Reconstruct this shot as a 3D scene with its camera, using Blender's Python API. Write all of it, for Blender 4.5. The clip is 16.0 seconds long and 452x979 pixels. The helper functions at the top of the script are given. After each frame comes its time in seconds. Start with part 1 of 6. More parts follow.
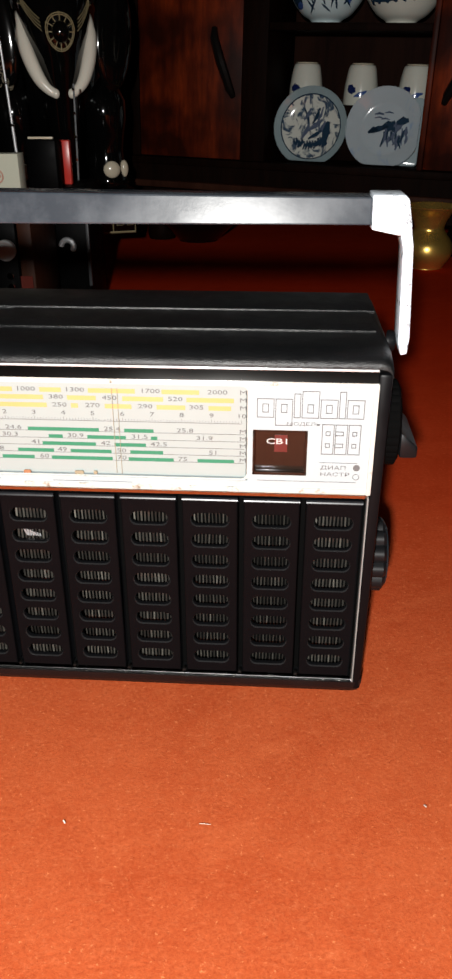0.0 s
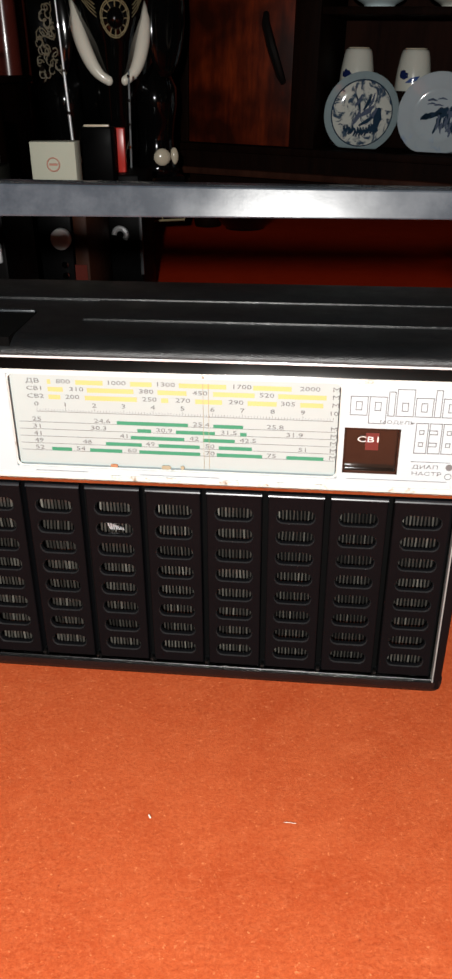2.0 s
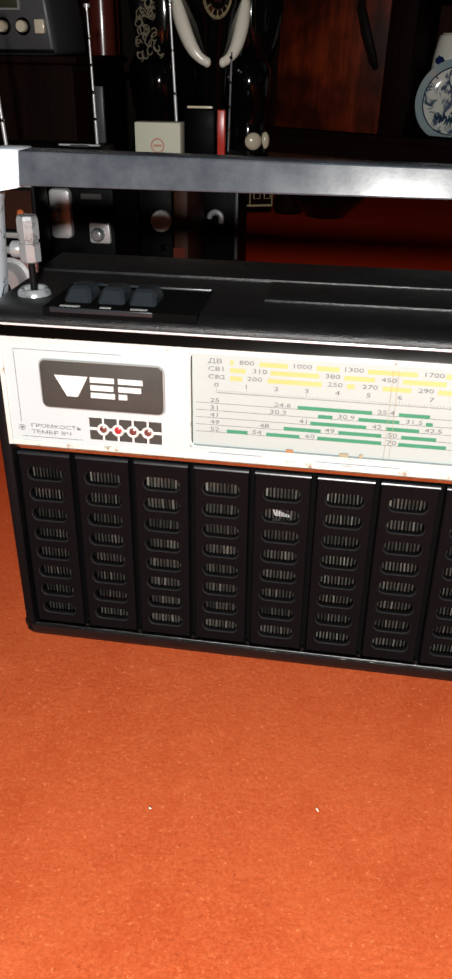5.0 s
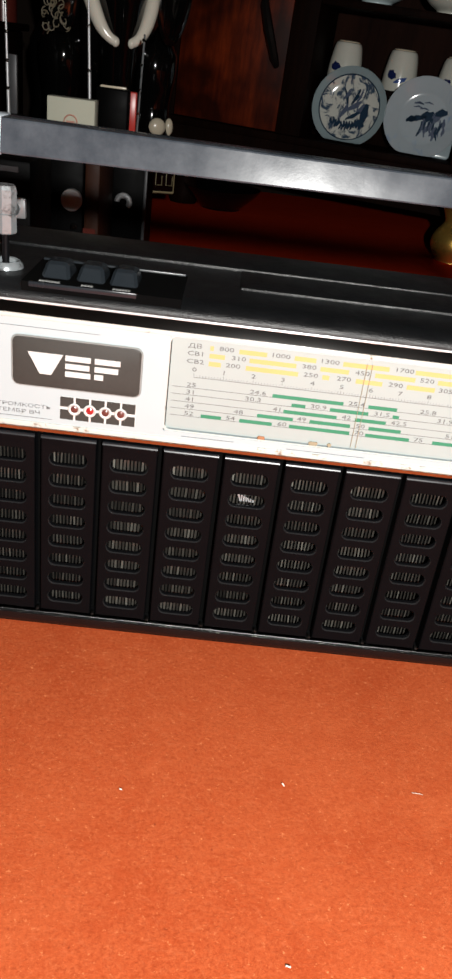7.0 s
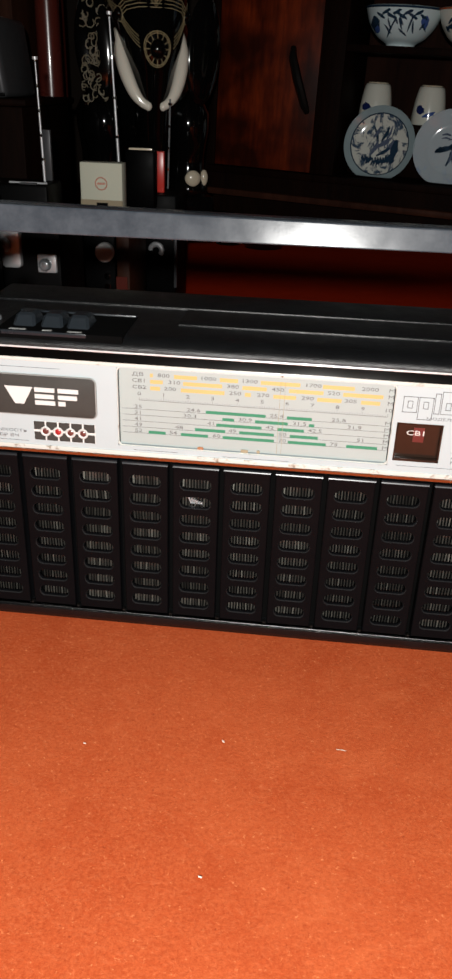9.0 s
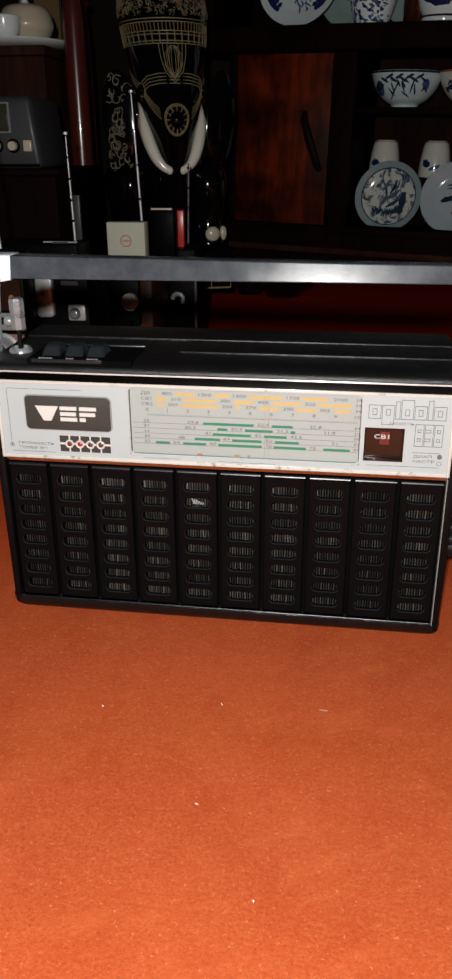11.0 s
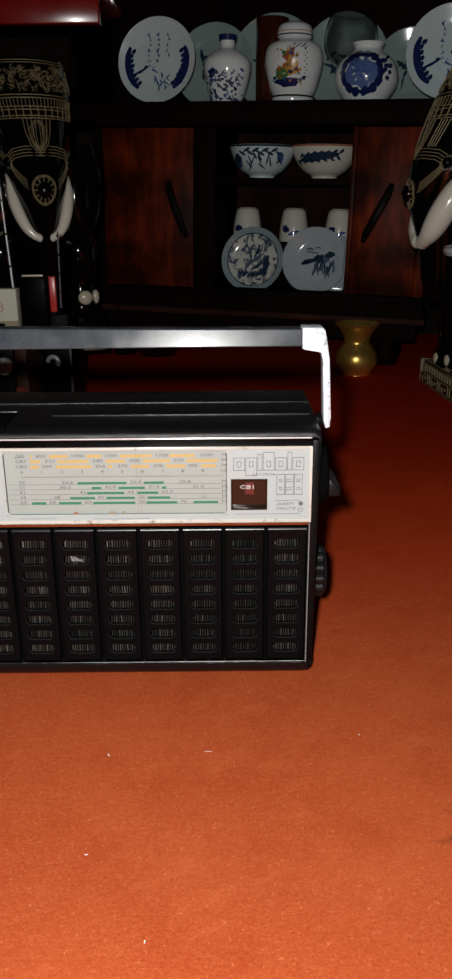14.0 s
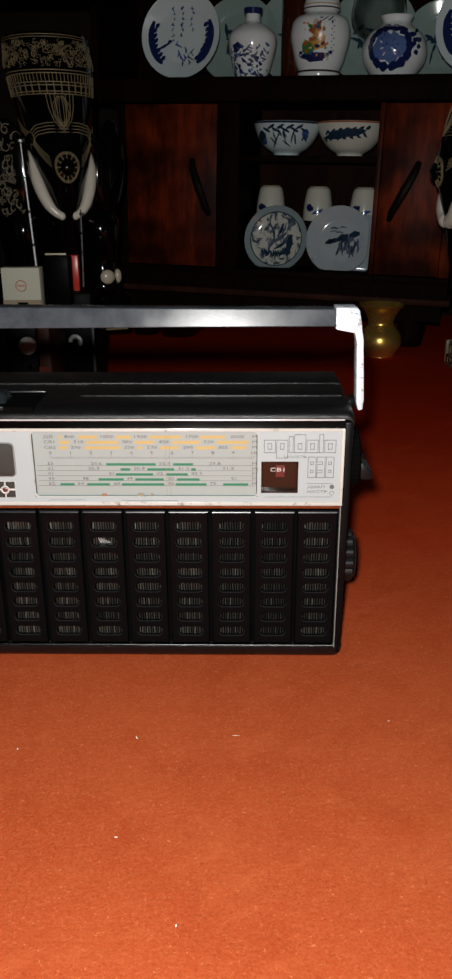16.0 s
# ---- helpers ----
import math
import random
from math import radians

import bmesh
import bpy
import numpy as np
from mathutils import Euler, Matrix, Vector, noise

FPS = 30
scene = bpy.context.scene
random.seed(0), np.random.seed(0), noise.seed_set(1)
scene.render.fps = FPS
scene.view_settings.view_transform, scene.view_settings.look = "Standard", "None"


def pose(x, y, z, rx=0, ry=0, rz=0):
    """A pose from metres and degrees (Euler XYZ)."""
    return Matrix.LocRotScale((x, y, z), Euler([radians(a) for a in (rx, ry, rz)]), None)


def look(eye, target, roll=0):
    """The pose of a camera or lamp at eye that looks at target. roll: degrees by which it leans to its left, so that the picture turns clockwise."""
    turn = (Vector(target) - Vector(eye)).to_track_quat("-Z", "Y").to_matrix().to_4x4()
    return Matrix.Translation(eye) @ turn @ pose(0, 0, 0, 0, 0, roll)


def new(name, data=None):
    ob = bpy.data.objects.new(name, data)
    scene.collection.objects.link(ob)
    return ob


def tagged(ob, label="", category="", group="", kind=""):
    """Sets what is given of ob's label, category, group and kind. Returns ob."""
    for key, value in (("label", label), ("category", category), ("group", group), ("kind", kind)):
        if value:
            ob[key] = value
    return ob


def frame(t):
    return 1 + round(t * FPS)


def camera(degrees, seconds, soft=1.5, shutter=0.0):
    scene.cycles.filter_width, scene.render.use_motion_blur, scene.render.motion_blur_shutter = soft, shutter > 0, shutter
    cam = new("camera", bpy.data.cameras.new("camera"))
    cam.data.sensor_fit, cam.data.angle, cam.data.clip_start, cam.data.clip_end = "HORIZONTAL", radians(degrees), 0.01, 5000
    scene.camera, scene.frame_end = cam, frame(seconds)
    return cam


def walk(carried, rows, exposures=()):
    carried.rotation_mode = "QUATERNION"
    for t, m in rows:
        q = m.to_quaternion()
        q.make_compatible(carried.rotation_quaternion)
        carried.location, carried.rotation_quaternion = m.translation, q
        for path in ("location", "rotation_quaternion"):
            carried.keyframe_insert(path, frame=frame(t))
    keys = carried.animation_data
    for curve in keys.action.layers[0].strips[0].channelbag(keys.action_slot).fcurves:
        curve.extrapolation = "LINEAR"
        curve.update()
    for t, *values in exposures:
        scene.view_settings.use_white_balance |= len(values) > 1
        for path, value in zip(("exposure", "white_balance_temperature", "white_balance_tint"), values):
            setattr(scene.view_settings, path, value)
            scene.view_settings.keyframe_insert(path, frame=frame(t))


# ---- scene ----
cam = camera(31.5, 16.0, soft=2.8)
PATH = [
    (0, (0.123, -0.4, 0.354), (0.01, 1.378, -0.555), -0.1),
    (0.5, (0.121, -0.402, 0.354), (0.005, 1.375, -0.557), -0.1),
    (1, (0.111, -0.4, 0.354), (-0.032, 1.375, -0.556), -0.2),
    (1.5, (0.101, -0.399, 0.353), (-0.048, 1.366, -0.576), -0.2),
    (2, (0.09, -0.397, 0.357), (-0.094, 1.361, -0.579), -0.3),
    (2.5, (0.073, -0.394, 0.359), (-0.159, 1.357, -0.578), -0.6),
    (3, (0.061, -0.392, 0.358), (-0.186, 1.353, -0.588), -0.5),
    (3.5, (0.041, -0.392, 0.355), (-0.222, 1.341, -0.609), 0.2),
    (4, (0.031, -0.393, 0.353), (-0.247, 1.344, -0.599), 0.3),
    (4.2, (0.026, -0.393, 0.352), (-0.258, 1.338, -0.609), 0.5),
    (6.3, (-0.019, -0.411, 0.35), (-0.134, 1.347, -0.596), 4.0),
    (6.5, (-0.029, -0.41, 0.348), (-0.06, 1.355, -0.593), 6.0),
    (7, (-0.046, -0.412, 0.348), (0.019, 1.341, -0.613), 7.5),
    (7.5, (-0.057, -0.415, 0.353), (-0.128, 1.328, -0.625), 4.9),
    (8, (-0.051, -0.417, 0.361), (-0.141, 1.326, -0.616), 4.8),
    (8.5, (-0.009, -0.443, 0.37), (-0.214, 1.315, -0.56), 2.1),
    (8.7, (0.02, -0.462, 0.374), (-0.141, 1.308, -0.543), 2.3),
    (10.8, (0.097, -0.578, 0.382), (-0.154, 1.233, -0.429), -0.7),
    (11, (0.091, -0.583, 0.383), (-0.174, 1.234, -0.408), -0.3),
    (11.5, (0.078, -0.602, 0.386), (-0.218, 1.242, -0.329), 0.7),
    (12, (0.081, -0.613, 0.391), (-0.186, 1.246, -0.297), 1.0),
    (12.5, (0.089, -0.619, 0.394), (-0.133, 1.254, -0.272), 0.4),
    (13, (0.1, -0.616, 0.395), (-0.016, 1.267, -0.269), -0.1),
    (13.5, (0.105, -0.615, 0.395), (0.067, 1.271, -0.269), -0.4),
    (14, (0.106, -0.613, 0.394), (0.113, 1.273, -0.272), -0.4),
    (14.5, (0.108, -0.615, 0.392), (0.175, 1.271, -0.271), -0.5),
    (15, (0.112, -0.611, 0.39), (0.204, 1.266, -0.295), -1.2),
    (15.5, (0.106, -0.609, 0.391), (0.141, 1.265, -0.306), -0.8),
    (16, (0.095, -0.605, 0.392), (0.061, 1.264, -0.317), -0.3),
]
EXPOSURES = [(0, 0.87), (4, 0.89), (8.2, 0.72), (10.8, 0.28), (16, 0.15)]
walk(cam, [(t, look(eye, target, roll)) for t, eye, target, roll in PATH], EXPOSURES)

# ---- light: one small torch held beside the film maker, and a dim room ----
world = bpy.data.worlds.new("world")
scene.world = world
world.use_nodes = True
world.node_tree.nodes["Background"].inputs[0].default_value = (1.0, 0.8, 0.6, 1)
world.node_tree.nodes["Background"].inputs[1].default_value = 0.0004
torch = bpy.data.lights.new("torch", "POINT")
torch.energy, torch.shadow_soft_size, torch.color = 33.5, 0.014, (1.0, 0.985, 0.95)
new("torch", torch).location = (0.062, -0.70, 0.46)


# ---- materials ----
def nodes_of(name):
    m = bpy.data.materials.new(name)
    m.use_nodes = True
    t = m.node_tree
    return m, t, t.nodes["Principled BSDF"]


def link(t, a, b):
    t.links.new(a, b)


def noise_node(t, scale, detail=4.0, coords=None, rough=0.6):
    n = t.nodes.new("ShaderNodeTexNoise")
    n.inputs["Scale"].default_value, n.inputs["Detail"].default_value, n.inputs["Roughness"].default_value = scale, detail, rough
    if coords is not None:
        link(t, coords, n.inputs["Vector"])
    return n


def ramp(t, fac, stops):
    r = t.nodes.new("ShaderNodeValToRGB")
    while len(r.color_ramp.elements) < len(stops):
        r.color_ramp.elements.new(0.5)
    for e, (p, c) in zip(r.color_ramp.elements, stops):
        e.position = p
        e.color = (*c, 1) if len(c) == 3 else c
    link(t, fac, r.inputs[0])
    return r


def mix(t, fac, a, b, kind="MIX"):
    m = t.nodes.new("ShaderNodeMix")
    m.data_type, m.blend_type = "RGBA", kind
    for sock, v in ((m.inputs[0], fac), (m.inputs[6], a), (m.inputs[7], b)):
        if isinstance(v, (int, float)):
            sock.default_value = v
        elif isinstance(v, tuple):
            sock.default_value = (*v, 1)
        else:
            link(t, v, sock)
    return m.outputs[2]


def coords_of(t):
    return t.nodes.new("ShaderNodeTexCoord").outputs["Object"]


def bump(t, p, height, strength, distance=0.001, under=None):
    b = t.nodes.new("ShaderNodeBump")
    b.inputs["Strength"].default_value, b.inputs["Distance"].default_value = strength, distance
    link(t, height, b.inputs["Height"])
    if under is not None:
        link(t, under, b.inputs["Normal"])
    link(t, b.outputs[0], p.inputs["Normal"])
    return b.outputs[0]


def simple(name, colour, rough=0.5, metal=0.0, grain=300.0, vary=0.12, bumps=0.0, coat=0.0, dirt=None, dirt_scale=25.0, dirt_at=(0.55, 0.75), spec=0.5):
    """Colour with fine and coarse variation, a little relief and, where given, patches of dirt."""
    m, t, p = nodes_of(name)
    c = coords_of(t)
    fine, coarse = noise_node(t, grain, 5, c), noise_node(t, grain / 14, 3, c)
    lo = tuple(v * (1 - vary) for v in colour)
    hi = tuple(min(1, v * (1 + vary)) for v in colour)
    col = mix(t, fine.outputs[0], lo, hi)
    col = mix(t, 0.5, col, mix(t, coarse.outputs[0], lo, hi))
    if dirt:
        d = ramp(t, noise_node(t, dirt_scale, 6, c, 0.7).outputs[0], [(dirt_at[0], (0, 0, 0)), (dirt_at[1], (1, 1, 1))])
        col = mix(t, d.outputs[0], col, dirt)
    link(t, col, p.inputs["Base Color"])
    r = ramp(t, coarse.outputs[0], [(0.3, (rough * 0.8,) * 3), (0.7, (min(1, rough * 1.2),) * 3)])
    link(t, r.outputs[0], p.inputs["Roughness"])
    p.inputs["Metallic"].default_value = metal
    p.inputs["Specular IOR Level"].default_value = spec
    p.inputs["Coat Weight"].default_value = coat
    p.inputs["Coat Roughness"].default_value = 0.08
    if bumps:
        bump(t, p, fine.outputs[0], bumps, 0.0006)
    return m


def carpet_material():
    m, t, p = nodes_of("red_carpet")
    c = coords_of(t)
    fine, mid, big = noise_node(t, 480, 4, c, 0.8), noise_node(t, 120, 5, c, 0.75), noise_node(t, 6, 4, c)
    col = mix(t, ramp(t, fine.outputs[0], [(0.32, (0, 0, 0)), (0.68, (1, 1, 1))]).outputs[0], (0.285, 0.043, 0.0125), (0.50, 0.107, 0.035))
    col = mix(t, ramp(t, mid.outputs[0], [(0.35, (0, 0, 0)), (0.7, (0.5, 0.5, 0.5))]).outputs[0], col, (0.37, 0.050, 0.013))
    col = mix(t, ramp(t, big.outputs[0], [(0.38, (0, 0, 0)), (0.62, (0.3, 0.3, 0.3))]).outputs[0], col, (0.48, 0.100, 0.032))
    blot = ramp(t, noise_node(t, 19, 5, c, 0.65).outputs[0], [(0.48, (0, 0, 0)), (0.68, (0.40, 0.40, 0.40))])
    col = mix(t, blot.outputs[0], col, (0.32, 0.044, 0.012))
    worn = t.nodes.new("ShaderNodeMapping")
    worn.vector_type = "TEXTURE"
    worn.inputs["Scale"].default_value = (2.2, 1.0, 1.0)
    worn.inputs["Rotation"].default_value = (0, 0, 0.5)
    link(t, c, worn.inputs[0])
    wear = ramp(t, noise_node(t, 26, 5, worn.outputs[0], 0.7).outputs[0], [(0.54, (0, 0, 0)), (0.70, (0.28, 0.28, 0.28))])
    col = mix(t, wear.outputs[0], col, (0.56, 0.135, 0.046))
    for turn, size, seed in ((1.05, 420, 0.0), (-1.2, 380, 4.0), (0.3, 460, 7.0), (1.6, 330, 11.0)):
        hair = t.nodes.new("ShaderNodeMapping")
        hair.vector_type = "TEXTURE"
        hair.inputs["Scale"].default_value = (1.0, 3.6, 1.0)
        hair.inputs["Rotation"].default_value = (0, 0, turn)
        hair.inputs["Location"].default_value = (seed, seed, 0)
        link(t, c, hair.inputs[0])
        fib = ramp(t, noise_node(t, size, 4, hair.outputs[0], 0.75).outputs[0], [(0.56, (0, 0, 0)), (0.70, (0.20, 0.20, 0.20))])
        col = mix(t, fib.outputs[0], col, (0.64, 0.180, 0.074))
        thin = ramp(t, noise_node(t, size * 0.8, 3, hair.outputs[0], 0.7).outputs[0], [(0.28, (0.24, 0.24, 0.24)), (0.42, (0, 0, 0))])
        col = mix(t, thin.outputs[0], col, (0.26, 0.034, 0.010))
    pale = ramp(t, noise_node(t, 290, 4, c, 0.8).outputs[0], [(0.60, (0, 0, 0)), (0.69, (0.6, 0.6, 0.6))])
    col = mix(t, pale.outputs[0], col, (0.78, 0.26, 0.10))
    speck = ramp(t, noise_node(t, 170, 2, c, 0.6).outputs[0], [(0.70, (0, 0, 0)), (0.78, (0.6, 0.6, 0.6))])
    col = mix(t, speck.outputs[0], col, (0.15, 0.022, 0.010))
    soot = ramp(t, noise_node(t, 75, 4, c, 0.7).outputs[0], [(0.66, (0, 0, 0)), (0.78, (0.5, 0.5, 0.5))])
    col = mix(t, soot.outputs[0], col, (0.20, 0.026, 0.010))
    # an old dark crescent stain beside the radio
    def rim_of(centre):
        d = t.nodes.new("ShaderNodeVectorMath")
        d.operation = "DISTANCE"
        d.inputs[1].default_value = centre
        link(t, c, d.inputs[0])
        return d.outputs["Value"]

    def maths(kind, a, b):
        n = t.nodes.new("ShaderNodeMath")
        n.operation = kind
        for sock, v in zip(n.inputs, (a, b)):
            if isinstance(v, (int, float)):
                sock.default_value = v
            else:
                link(t, v, sock)
        return n.outputs[0]

    out = maths("SUBTRACT", rim_of((0.2500, -0.1800, 0)), 0.017)
    inn = maths("SUBTRACT", 0.017, rim_of((0.2435, -0.1765, 0)))
    crescent = maths("ADD", maths("MAXIMUM", out, inn), maths("MULTIPLY", mid.outputs[0], 0.008))
    st = ramp(t, maths("MULTIPLY", crescent, 10), [(0.0, (0.6, 0.6, 0.6)), (0.05, (0, 0, 0))])
    col = mix(t, st.outputs[0], col, (0.08, 0.02, 0.012))
    # green and blue drop with distance: the redness of dim light painted into the colour
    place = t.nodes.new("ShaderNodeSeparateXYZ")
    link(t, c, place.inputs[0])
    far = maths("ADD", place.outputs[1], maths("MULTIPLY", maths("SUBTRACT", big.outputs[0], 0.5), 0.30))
    dim_tint = ramp(t, maths("MAXIMUM", far, 0.0), [(0.0, (1, 1, 1)), (0.30, (1.0, 0.60, 0.52)), (0.75, (1.0, 0.34, 0.24))])
    col = mix(t, 1.0, col, dim_tint.outputs[0], "MULTIPLY")
    link(t, col, p.inputs["Base Color"])
    p.inputs["Roughness"].default_value = 1.0
    p.inputs["Specular IOR Level"].default_value = 0.0
    b = bump(t, p, mid.outputs[0], 0.08, 0.002)
    bump(t, p, fine.outputs[0], 0.3, 0.0012, b)
    return m


def wood_material(name, dark, light, scale=14.0, rough=0.35):
    m, t, p = nodes_of(name)
    c = coords_of(t)
    mp = t.nodes.new("ShaderNodeMapping")
    mp.inputs["Scale"].default_value = (1, 1, 0.12)
    link(t, c, mp.inputs[0])
    grain = noise_node(t, scale * 6, 6, mp.outputs[0], 0.65)
    flame = noise_node(t, scale, 4, mp.outputs[0])
    col = mix(t, 0.45, ramp(t, flame.outputs[0], [(0.3, dark), (0.7, light)]).outputs[0], ramp(t, grain.outputs[0], [(0.35, dark), (0.7, light)]).outputs[0])
    link(t, col, p.inputs["Base Color"])
    p.inputs["Roughness"].default_value = rough
    p.inputs["Specular IOR Level"].default_value = 0.03
    bump(t, p, grain.outputs[0], 0.15, 0.0006)
    return m


def porcelain(name, blue_scale=22.0, at=(0.52, 0.56), white=(0.80, 0.84, 0.84), blue=(0.02, 0.05, 0.24), stretch=(1, 1, 1), seed=0.0, soft=None):
    """Glazed white ware with brushed cobalt painting."""
    m, t, p = nodes_of(name)
    c = coords_of(t)
    mp = t.nodes.new("ShaderNodeMapping")
    mp.inputs["Scale"].default_value = stretch
    mp.inputs["Location"].default_value = (seed, seed * 0.7, -seed)
    link(t, c, mp.inputs[0])
    n = noise_node(t, blue_scale, 3, mp.outputs[0], 0.7)
    n.inputs["Distortion"].default_value = 1.6
    mask = ramp(t, n.outputs[0], [(at[0], (0, 0, 0)), (at[1], (1, 1, 1))])
    wash = noise_node(t, blue_scale * 3, 4, c)
    bl = mix(t, wash.outputs[0], blue, tuple(min(1, v * 3 + 0.05) for v in blue))
    wh = mix(t, noise_node(t, 30, 4, c).outputs[0], tuple(v * 0.86 for v in white), white)
    link(t, mix(t, mask.outputs[0], wh, bl), p.inputs["Base Color"])
    p.inputs["Roughness"].default_value = 0.12
    p.inputs["Coat Weight"].default_value = 0.3
    return m


def cloth_material():
    """Woven speaker cloth, brown red with pale threads."""
    m, t, p = nodes_of("speaker_cloth")
    c = coords_of(t)
    w = t.nodes.new("ShaderNodeTexChecker")
    w.inputs["Scale"].default_value = 420
    link(t, c, w.inputs[0])
    col = mix(t, w.outputs[1], (0.17, 0.062, 0.052), (0.44, 0.24, 0.21))
    col = mix(t, 0.3, col, mix(t, noise_node(t, 60, 3, c).outputs[0], (0.14, 0.055, 0.048), (0.36, 0.19, 0.165)))
    link(t, col, p.inputs["Base Color"])
    p.inputs["Roughness"].default_value = 0.9
    bump(t, p, w.outputs[1], 0.4, 0.0006)
    return m


def wire_material():
    """Dull grey-green metal that differs from wire to wire."""
    m, t, p = nodes_of("slot_wire")
    isl = t.nodes.new("ShaderNodeNewGeometry").outputs["Random Per Island"]
    r = ramp(t, isl, [(0.0, (0.020, 0.018, 0.0155)), (0.6, (0.056, 0.052, 0.044)), (0.93, (0.10, 0.094, 0.080)), (1.0, (0.22, 0.21, 0.18))])
    own = t.nodes.new("ShaderNodeObjectInfo").outputs["Random"]
    tone = ramp(t, own, [(0.0, (0.4, 0.4, 0.4)), (1.0, (0.85, 0.85, 0.85))])
    link(t, mix(t, 1.0, r.outputs[0], tone.outputs[0], "MULTIPLY"), p.inputs["Base Color"])
    p.inputs["Roughness"].default_value = 0.4
    p.inputs["Metallic"].default_value = 0.2
    return m


def veneer_material():
    """Dark red-brown veneer with orange flame that comes and goes in patches."""
    m, t, p = nodes_of("flame_veneer")
    c = coords_of(t)
    mp = t.nodes.new("ShaderNodeMapping")
    mp.inputs["Scale"].default_value = (1, 1, 0.16)
    link(t, c, mp.inputs[0])
    grain = noise_node(t, 60, 6, mp.outputs[0], 0.65)
    patchy = noise_node(t, 9, 4, mp.outputs[0], 0.6)
    cloud = noise_node(t, 7.5, 3, c, 0.5)
    col = mix(t, ramp(t, grain.outputs[0], [(0.3, (0, 0, 0)), (0.7, (1, 1, 1))]).outputs[0], (0.055, 0.006, 0.0015), (0.24, 0.031, 0.005))
    col = mix(t, ramp(t, patchy.outputs[0], [(0.34, (0.85, 0.85, 0.85)), (0.58, (0, 0, 0))]).outputs[0], col, (0.030, 0.004, 0.001))
    col = mix(t, ramp(t, cloud.outputs[0], [(0.40, (0.9, 0.9, 0.9)), (0.60, (0, 0, 0))]).outputs[0], col, (0.012, 0.002, 0.0008))
    link(t, col, p.inputs["Base Color"])
    p.inputs["Roughness"].default_value = 0.45
    p.inputs["Specular IOR Level"].default_value = 0.08
    bump(t, p, grain.outputs[0], 0.15, 0.0006)
    return m


def turned_disc():
    """Lathe-turned metal with a radial sheen."""
    m, t, p = nodes_of("turned_disc")
    tan = t.nodes.new("ShaderNodeTangent")
    tan.direction_type, tan.axis = "RADIAL", "Y"
    link(t, tan.outputs[0], p.inputs["Tangent"])
    p.inputs["Base Color"].default_value = (0.62, 0.62, 0.61, 1)
    p.inputs["Metallic"].default_value = 0.15
    p.inputs["Roughness"].default_value = 0.42
    p.inputs["Anisotropic"].default_value = 0.7
    return m


